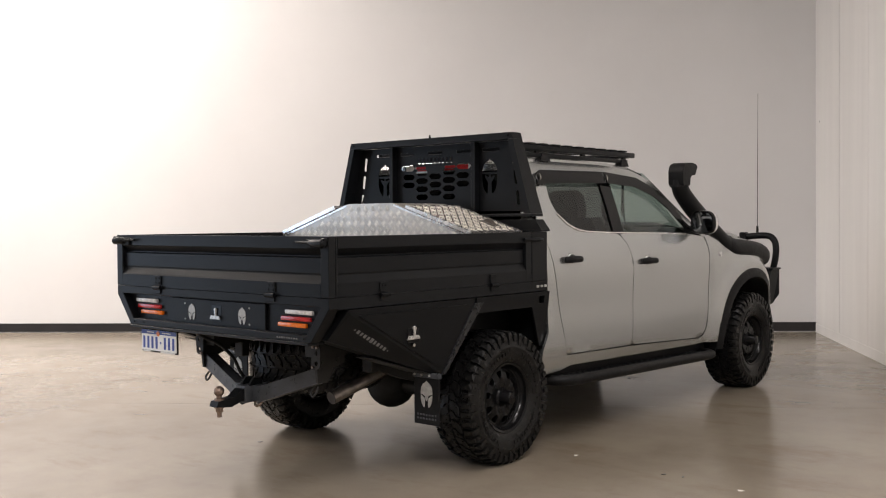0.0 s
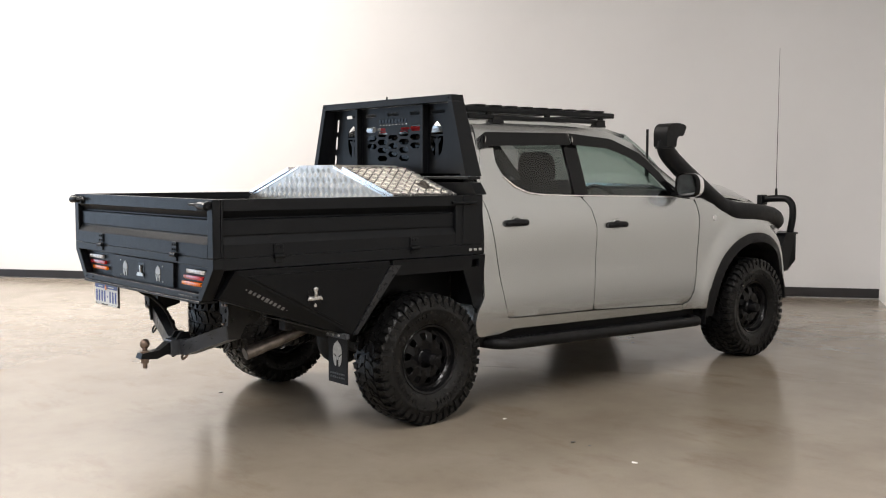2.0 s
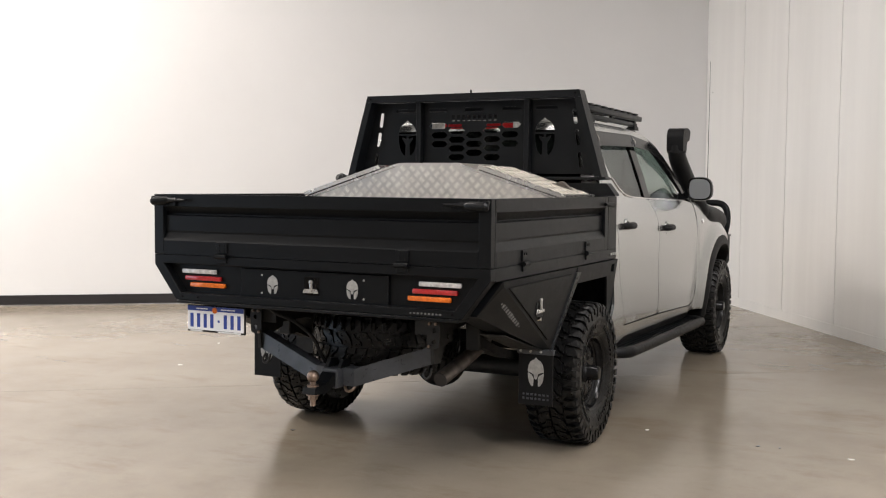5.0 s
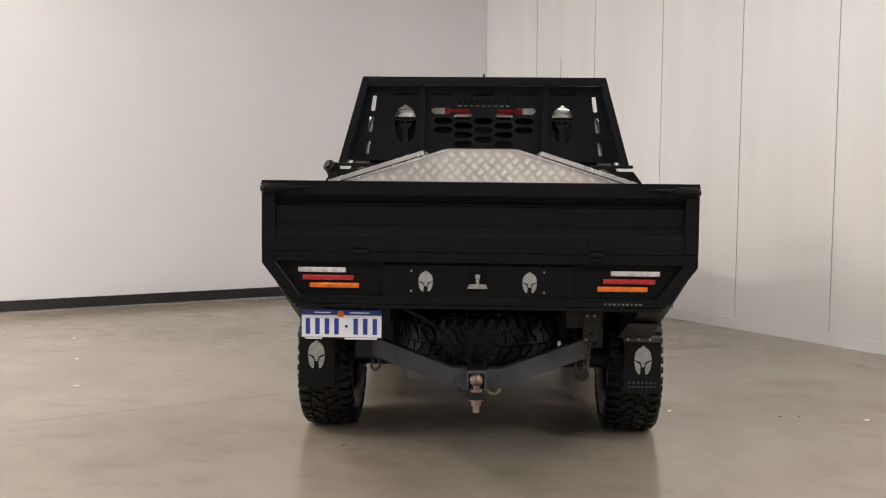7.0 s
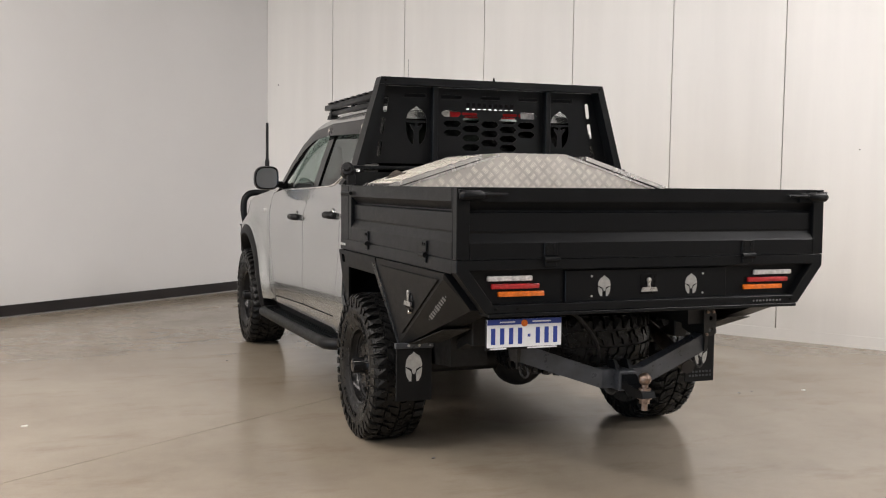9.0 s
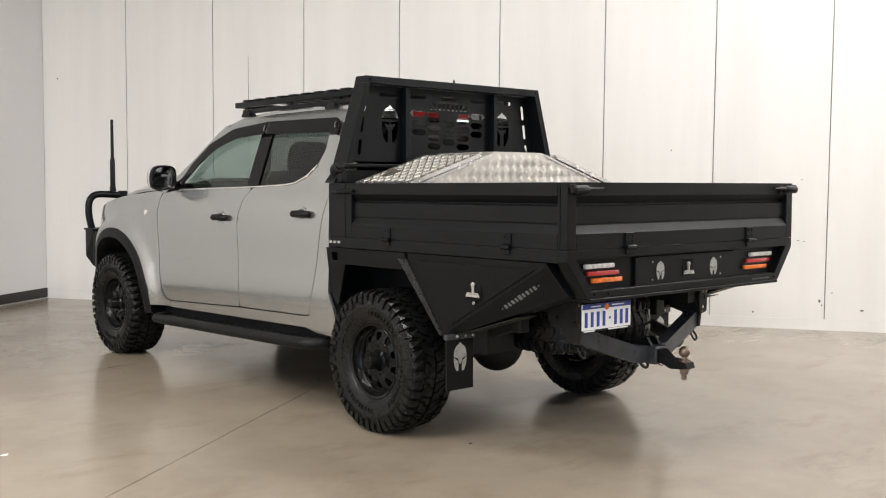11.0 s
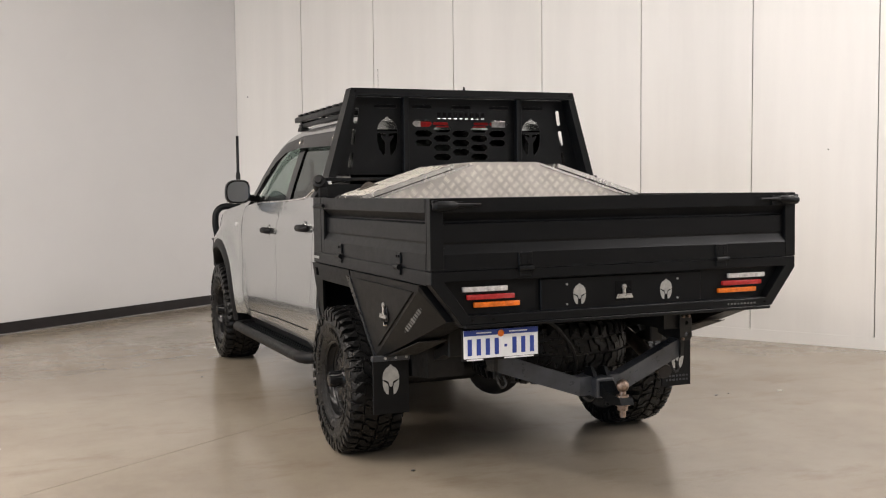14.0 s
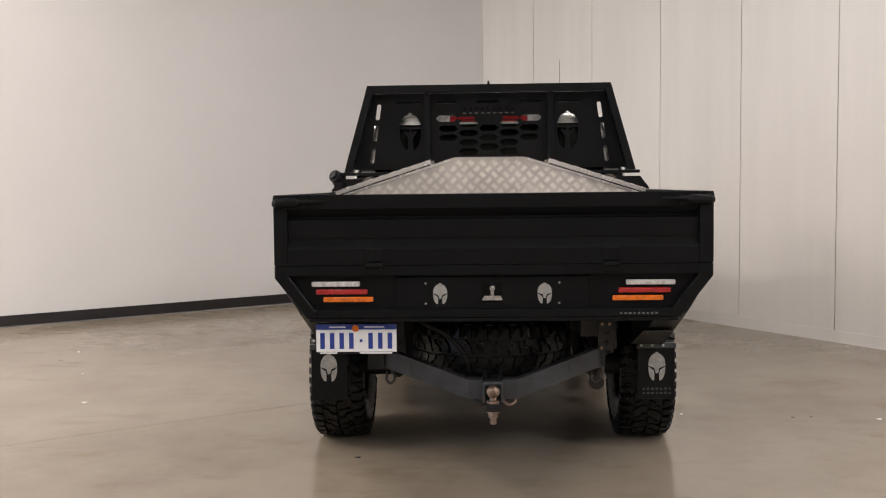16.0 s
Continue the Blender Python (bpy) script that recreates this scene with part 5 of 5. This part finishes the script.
# end flanges of the tow bar, with their holes, and what hangs there
for side in (-1, 1):
    ring = rounded([(side * 0.44, 0.6), (side * 0.5, 0.61), (side * 0.505, 0.7), (side * 0.49, 0.735), (side * 0.44, 0.735)], 0.012, 3)
    eyes = [[(side * 0.475 + 0.011 * math.cos(-side * q), z + 0.011 * math.sin(-side * q)) for q in [2 * math.pi * k / 14 for k in range(14)]] for z in (0.635, 0.685)]
    flange = part("end_flange", plate(ring, eyes, "y", -1.062, -1.054), DIRT, tow, "worn steel end flange with holes")
    for x, z in ((0.455, 0.715), (0.485, 0.715), (0.452, 0.615)):
        part("flange_bolt", disc(side * x, -1.066, z, 0.007, 0.012, "y", 6), RUSTY, flange)
    for x in (0.43,):
        part("chain_eye", tube(curve_points([(side * x - 0.014, -1.02, 0.51), (side * x - 0.017, -1.04, 0.482), (side * x, -1.045, 0.466), (side * x + 0.017, -1.04, 0.482), (side * x + 0.014, -1.02, 0.51)], 4), 0.0055, 8), DIRT, tow, smooth=True)
socket = part("trailer_socket", tube([(-0.40, -0.93, 0.512), (-0.40, -1.0, 0.51), (-0.40, -1.005, 0.51)], [0.024, 0.026, 0.02], 14), PLASTIC, tow, "round black trailer socket", smooth=True)
part("socket_bracket", soften(box(-0.435, -0.365, -0.962, -0.956, 0.49, 0.56), 0.004, 1), DIRT, socket)
for x in (-0.05, 0.07):
    part("chain_shackle", tube(curve_points([(x - 0.022, -1.08, 0.425), (x - 0.022, -1.1, 0.4), (x, -1.108, 0.388), (x + 0.022, -1.1, 0.4), (x + 0.022, -1.08, 0.425)], 4), 0.007, 8), RUSTY if x > 0 else DIRT, tow, smooth=True)

# ---- wheels ----
R_T, R_B, AXLE = 0.361, 0.19, 0.36


def tyre_mesh(half):
    prof = [(-half * 0.80, R_B), (-half * 0.9, R_B + 0.02), (-half * 0.98, R_B + 0.06), (-half * 1.0, R_B + 0.08), (-half * 1.012, R_B + 0.084), (-half * 1.012, R_B + 0.09), (-half, R_B + 0.094), (-half * 0.96, R_T - 0.045), (-half * 0.86, R_T - 0.018), (-half * 0.4, R_T - 0.012), (half * 0.4, R_T - 0.012), (half * 0.86, R_T - 0.018), (half * 0.96, R_T - 0.045), (half, R_B + 0.094), (half * 1.012, R_B + 0.09), (half * 1.012, R_B + 0.084), (half, R_B + 0.08), (half * 0.985, R_B + 0.06), (half * 0.95, R_B + 0.035), (half * 0.93, R_B + 0.03), (half * 0.9, R_B + 0.014), (half * 0.80, R_B), (0, R_B - 0.004)]
    body = lathe(prof, seg=72)
    bm = bmesh.new()
    n = 44

    def block(a0, a1, pts):
        """pts: (x, angle part 0..1, top radius)"""
        low, high = [], []
        for x, f, r in pts:
            a = a0 + (a1 - a0) * f
            base = R_T - 0.035 - 0.03 * max(0.0, abs(x) / half - 0.8)
            low.append(Vector((x, base * math.cos(a), base * math.sin(a))))
            high.append(Vector((x, r * math.cos(a), r * math.sin(a))))
        vl, vh = [bm.verts.new(p) for p in low], [bm.verts.new(p) for p in high]
        bm.faces.new(vh)
        for k in range(len(vl)):
            w = (k + 1) % len(vl)
            bm.faces.new((vl[k], vl[w], vh[w], vh[k]))

    def biter(a0, a1, s, deep):
        """A lug that runs down from the shoulder over the side wall."""
        out, wall = [], []
        for a, r, x in ((a0, R_T - 0.02, 0.985), (a1, R_T - 0.02, 0.985), (a1 - 0.006, R_T - deep, 1.0), (a0 + 0.006, R_T - deep, 1.0)):
            out.append(bm.verts.new((s * half * (x + 0.035), r * math.cos(a), r * math.sin(a))))
            wall.append(bm.verts.new((s * half * (x - 0.08), r * math.cos(a), r * math.sin(a))))
        bm.faces.new(out)
        for k in range(4):
            w = (k + 1) % 4
            bm.faces.new((wall[k], wall[w], out[w], out[k]))
    step = 2 * math.pi / n
    for k in range(n):
        a = k * step
        for s in (-1, 1):
            sh = a + (step * 0.5 if s > 0 else 0)
            e = 0.03 if k % 2 else 0.0
            # shoulder block
            block(sh, sh + step, [(s * half * 0.58, 0.12, R_T), (s * half * (0.88 + e), 0.2, R_T - 0.003), (s * half * (0.985 + e), 0.22, R_T - 0.02), (s * half * (0.985 + e), 0.9, R_T - 0.02), (s * half * (0.9 + e), 0.88, R_T - 0.004), (s * half * 0.58, 0.8, R_T)])
            biter(sh + step * 0.26, sh + step * 0.86, s, 0.07 if k % 2 else 0.052)
            # hooked centre block, one to two shoulder blocks
            if k % 2 == 0:
                block(sh, sh + 2 * step, [(s * half * 0.04, 0.02, R_T + 0.001), (s * half * 0.28, 0.10, R_T + 0.001), (s * half * 0.52, 0.34, R_T), (s * half * 0.52, 0.8, R_T), (s * half * 0.34, 0.72, R_T + 0.001), (s * half * 0.24, 0.5, R_T + 0.001), (s * half * 0.04, 0.44, R_T + 0.001)])
                block(sh, sh + 2 * step, [(s * half * 0.05, 0.54, R_T + 0.001), (s * half * 0.2, 0.6, R_T + 0.001), (s * half * 0.3, 0.82, R_T), (s * half * 0.46, 0.92, R_T), (s * half * 0.44, 1.06, R_T), (s * half * 0.05, 0.94, R_T + 0.001)])
    # raised bars round the side wall
    for k in range(60):
        if k % 15 > 9:
            continue
        a, wide = 2 * math.pi * k / 60, 0.034 + 0.012 * (k % 3)
        low = [bm.verts.new((half * x, r * math.cos(q), r * math.sin(q))) for x, r, q in ((0.965, R_B + 0.046, a), (0.965, R_B + 0.046, a + wide), (0.985, R_B + 0.066, a + wide), (0.985, R_B + 0.066, a))]
        top = [bm.verts.new((v.co.x + 0.006, v.co.y, v.co.z)) for v in low]
        bm.faces.new(top)
        for i in range(4):
            bm.faces.new((low[i], low[(i + 1) % 4], top[(i + 1) % 4], top[i]))
    return body, bm


def wheel_mesh(half):
    lip = half * 0.80
    bm = lathe([(lip, R_B + 0.006), (lip + 0.006, R_B), (lip, R_B - 0.012), (lip - 0.018, R_B - 0.016), (lip - 0.03, R_B - 0.026), (-lip, R_B - 0.02), (-lip, R_B - 0.03), (lip - 0.045, R_B - 0.036)], seg=56)
    return bm


def wheel_disc(half):
    lip = half * 0.80
    face_x = lip - 0.042
    ring = [(0.163 * math.cos(2 * math.pi * k / 56), 0.163 * math.sin(2 * math.pi * k / 56)) for k in range(56)]
    hl = [[(0.052 * math.cos(-2 * math.pi * k / 28), 0.052 * math.sin(-2 * math.pi * k / 28)) for k in range(28)]]
    for k in range(10):
        a = 2 * math.pi * (k + 0.5) / 10
        pts = rounded([(0.106, -0.013), (0.142, -0.023), (0.142, 0.023), (0.106, 0.013)], 0.012, 4)
        hl.append([(px * math.cos(a) - py * math.sin(a), px * math.sin(a) + py * math.cos(a)) for px, py in pts])
    bm = plate(ring, hl, "x", face_x - 0.012, face_x)
    for v in bm.verts:
        r = math.hypot(v.co.y, v.co.z)
        v.co.x += 0.022 * max(0.0, min(1.0, (0.15 - r) / 0.06)) - 0.012 * max(0.0, min(1.0, (0.09 - r) / 0.035))
    return bm


def wheel_hub(half):
    x = half * 0.80 - 0.045
    return lathe([(x - 0.04, 0.0), (x - 0.04, 0.052), (x + 0.012, 0.052), (x + 0.018, 0.046), (x + 0.03, 0.04), (x + 0.075, 0.036), (x + 0.083, 0.03), (x + 0.085, 0.0)], seg=28)


HALF = 0.13
master = part("wheel", wheel_mesh(HALF), RIM, truck, "black steel wheel with a ring of holes and a mud-terrain tyre", smooth=True, turned=True)
carcass, blocks = tyre_mesh(HALF)
part("tyre", carcass, RUBBER, master, "black mud-terrain tyre", smooth=True)
tagged(part("tread", blocks, RUBBER, master, "deep hooked tread blocks"), kind="stuff")
part("wheel_disc", soften(wheel_disc(HALF), 0.002, 1, 0.8), RIM, master, smooth=True)
hub = part("hub", wheel_hub(HALF), GLOSS, master, "gloss black wheel hub", smooth=True)
part("hub_badge", disc(HALF * 0.80 - 0.05 + 0.0862, 0, 0, 0.021, 0.002, "x", 6), EMBLEM, hub, "small pale badge")
for k in range(6):
    a = 2 * math.pi * k / 6
    part("wheel_nut", disc(HALF * 0.8 - 0.042, 0.074 * math.cos(a), 0.074 * math.sin(a), 0.011, 0.03, "x", 6), GLOSS, master)
bm = disc(-0.02, 0, 0, 0.15, 0.03, "x", 32)
part("brake_disc", bm, DIRT, master)
spots = [(0.757, 0.0, 0, 0), (-0.757, 0.0, 180, 37), (0.778, 3.15, 0, 15), (-0.778, 3.15, 180, 62)]


def copy_part(ob, m, parent):
    made = ob.copy()
    scene.collection.objects.link(made)
    made.parent, made.matrix_basis = parent, m
    for c in ob.children:
        copy_part(c, c.matrix_basis.copy(), made)
    return made


for x, y, turn, spin in spots[1:]:
    copy_part(master, Matrix.Translation((x * S, y * LONG * S, (AXLE - LIFT + RAKE * y * LONG) * S)) @ pose(0, 0, 0, 0, 0, turn) @ pose(0, 0, 0, spin), truck)
master.matrix_basis = Matrix.Translation((spots[0][0] * S, 0, (AXLE - LIFT) * S)) @ pose(0, 0, 0, 8)
spare = copy_part(master, Matrix.Translation((0.0, -0.6 * S, 0.57 * S)) @ pose(0, 0, 0, -3, 90, 0), truck)
tagged(spare, "spare mud-terrain wheel slung under the tray")

# ---- aluminium tool box in the tray ----
chest = thing("tool_box", "aluminium chequer-plate tool box with sloping lids, in the tray", "tool box", at=(0, 0.07 * LONG + RAKE * 0.986, 0.986 + LIFT - RAKE * 0.07))
chest.rotation_euler.x = -RAKE
CO = Vector((0, 0.07, 0.986))
CY0, CY1, CTOP = -0.175, 0.30, 1.432


def at_chest(bm):
    for v in bm.verts:
        v.co -= CO
    return bm


def chest_z(x):
    return CTOP if abs(x) < 0.175 else CTOP - (abs(x) - 0.175) * 0.318


body_pts = [(-0.79, 0.988), (0.79, 0.988), (0.79, chest_z(0.79)), (0.175, CTOP), (-0.175, CTOP), (-0.79, chest_z(0.79))]
part("body", soften(at_chest(prism(body_pts, "y", CY0, CY1)), 0.003, 1), ALU_DULL, chest)


def bar_relief(bm, p, u, v, n, length, wide, high):
    """One raised bar of the tread, at p along u."""
    a, b = u * length / 2, v * wide / 2
    base = [bm.verts.new(q) for q in (p - a, p - b, p + a, p + b)]
    t0, t1 = bm.verts.new(p - a * 0.5 + n * high), bm.verts.new(p + a * 0.5 + n * high)
    bm.faces.new((base[0], base[1], t1, t0))
    bm.faces.new((base[1], base[2], t1))
    bm.faces.new((base[2], base[3], t0, t1))
    bm.faces.new((base[3], base[0], t0))


def tread(bm, origin, u, v, wide, deep, inside, cell=0.041, high=0.0016, fill=0.9):
    """Five-bar plate: diamonds of short bars, lying along u and v by turns."""
    n = u.cross(v).normalized()
    step = cell / math.sqrt(2)
    for i in range(int(wide / step)):
        for j in range(int(deep / step)):
            if (i + j) % 2:
                continue
            du, dv = (i + 0.7) * step, (j + 0.7) * step
            if not inside(du, dv):
                continue
            d, e = (u + v).normalized(), (v - u).normalized()
            d, e = (d, e) if i % 2 else (e, -d)
            for k in (-1.5, -0.5, 0.5, 1.5):
                bar_relief(bm, origin + u * du + v * dv + e * k * cell * 0.225 * fill, d, e, n, cell * 0.95 * fill, cell * 0.19 * fill, high)


ex, ey, ez = Vector((1, 0, 0)), Vector((0, 1, 0)), Vector((0, 0, 1))
bm = bmesh.new()
tread(bm, Vector((-0.78, CY0 - 0.0002, 1.18)), ex, ez, 1.56, 0.26, lambda a, b: 1.18 + b < chest_z(-0.78 + a) - 0.022)
part("tread", at_chest(bm), ALU, chest, "raised chequer bars")
bm = bmesh.new()
tread(bm, Vector((-0.17, CY0 + 0.02, CTOP + 0.0002)), ex, ey, 0.34, 0.43, lambda a, b: True)
part("tread", at_chest(bm), ALU, chest, "raised chequer bars")
for side in (-1, 1):
    dirv = Vector((side, 0, -0.318)).normalized()
    nrm = Vector((0.318 * side, 0, 1)).normalized()
    a = Vector((side * 0.285, 0, chest_z(0.285)))
    length = 0.50
    rings = []
    for y in (CY0 - 0.012, CY1 - 0.02):
        p = Vector((a.x, y, a.z))
        rings.append([p + nrm * 0.006, p + dirv * length + nrm * 0.006, p + dirv * length + nrm * 0.027, p + nrm * 0.027])
    # black strip added under the lid as the shade of its gap
    gap_strip = [[Vector((a.x, y, a.z)) + dirv * q + nrm * h for q, h in ((0.01, 0.0005), (length - 0.01, 0.0005), (length - 0.01, 0.0055), (0.01, 0.0055))] for y in (CY0 - 0.002, CY1 - 0.03)]
    lid = part("lid", soften(at_chest(loft(rings)), 0.011, 3), ALU_EDGE, chest, "sloping chequer-plate lid with a bright rim", smooth=True)
    part("lid_seal", at_chest(loft(gap_strip)), VINYL, lid, "black strip standing for the dark gap under the lid")
    bm = bmesh.new()
    o = Vector((a.x, CY0 - 0.006, a.z)) + nrm * 0.0272 + dirv * 0.008
    if side > 0:
        tread(bm, o, dirv, ey, 0.485, 0.45, lambda q, w: True, 0.041, 0.0012, 1.0)
    else:
        tread(bm, o, ey, dirv, 0.45, 0.485, lambda q, w: True, 0.041, 0.0012, 1.0)
    part("tread", at_chest(bm), ALU, lid, "raised chequer bars")
    q = a + dirv * 0.36 + nrm * 0.028
    lt = bmesh.new()
    box(-0.05, 0.05, -0.034, 0.034, 0.0, 0.005, lt)
    prism([(-0.045, 0.005), (0.04, 0.005), (0.012, 0.027), (-0.004, 0.025)], "y", -0.011, 0.011, lt)
    bmesh.ops.transform(lt, matrix=Matrix.Translation((q.x, 0.14, q.z)) @ nrm.to_track_quat("Z", "X").to_matrix().to_4x4(), verts=lt.verts)
    part("lid_latch", soften(at_chest(lt), 0.002, 1), GALV, lid, "dull steel compression latch")
    # folded edge strip on the end face
    strip = loft([[Vector((side * x, y, chest_z(x) + d)) for y, d in ((CY0 - 0.005, -0.012), (CY0 + 0.002, -0.012), (CY0 + 0.002, 0.001), (CY0 - 0.005, 0.001))] for x in (0.19, 0.78)])
    part("edge_strip", at_chest(strip), ALU_EDGE, chest)

# ---- small scraps on the floor ----
def scrap(x, y, s, turn, material, label):
    bm = bmesh.new()
    pts = [(s * r * math.cos(a), s * 0.6 * r * math.sin(a)) for a, r in ((0.2, 1), (1.2, 0.8), (2.3, 1.1), (3.4, 0.7), (4.3, 1.0), (5.4, 0.9))]
    prism(pts, "z", 0.0002, 0.0025, bm)
    ob = part("floor_scrap", bm, material, None, label, at=(x, y, 0))
    ob.rotation_euler.z = turn
    return tagged(ob, category="scrap", group="scraps on the floor")


for x, y, s, turn, mt in ((-2.43, 0.72, 0.02, 0.5, PAPER), (-0.64, -0.477, 0.016, 1.0, VINYL), (-2.785, 1.6, 0.014, 2.0, PAPER), (2.08, 0.26, 0.018, 0.3, PAPER), (1.637, 0.312, 0.016, 1.2, VINYL), (1.05, 0.385, 0.013, 0.9, PAPER), (-3.15, 2.1, 0.012, 0.1, VINYL), (-3.16, 2.47, 0.012, 0.1, PAPER), (1.74, 0.324, 0.01, 1.7, VINYL), (-0.48, 3.311, 0.022, 0.4, VINYL), (-0.067, 2.839, 0.024, 2.2, VINYL), (-1.164, 2.272, 0.012, 1.1, VINYL), (-0.17, 3.97, 0.014, 0.6, VINYL)):
    scrap(x, y, s, turn, mt, "small pale scrap of paper on the floor" if mt == PAPER else "small dark crumb of rubber on the floor")

# ---- cladding panels of the north-east wall ----
PITCH, FIRST, GAP = 0.956, 0.9614, 0.0045
edges = [0.0] + [FIRST + PITCH * k for k in range(15)]
for v0, v1 in zip(edges, edges[1:]):
    if v0 > LEN_B:
        break
    v1 = min(v1, LEN_B)
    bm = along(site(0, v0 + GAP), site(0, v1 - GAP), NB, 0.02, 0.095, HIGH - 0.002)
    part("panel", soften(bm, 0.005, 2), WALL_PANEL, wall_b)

# scuffs low on the cladding
for v, z, w, h in ((7.61, 0.25, 0.02, 0.03), (7.63, 0.215, 0.012, 0.016), (7.955, 0.18, 0.035, 0.018), (7.065, 0.137, 0.016, 0.022), (7.71, 0.324, 0.012, 0.012), (7.42, 0.767, 0.03, 0.006), (7.47, 0.762, 0.014, 0.007), (7.435, 1.29, 0.022, 0.007), (6.338, 1.54, 0.012, 0.012), (0.171, 2.264, 0.02, 0.016)):
    p = site(0, v)
    q = [(a * w * r * 0.55, b * h * r * 0.7) for a, b, r in ((-1, 0, 1), (-0.4, 0.8, 0.9), (0.3, 1, 0.7), (1, 0.2, 1), (0.5, -0.8, 0.8), (-0.5, -0.9, 0.6))]
    bm = bmesh.new()
    front = [bm.verts.new(p + DB * a + NB * 0.0208 + UP * (z + b)) for a, b in q]
    rear = [bm.verts.new(p + DB * a + NB * 0.0195 + UP * (z + b)) for a, b in q]
    bm.faces.new(front)
    for k in range(6):
        bm.faces.new((front[k], rear[k], rear[(k + 1) % 6], front[(k + 1) % 6]))
    part("scuff", bm, MARK, wall_b, "small grey scuff")
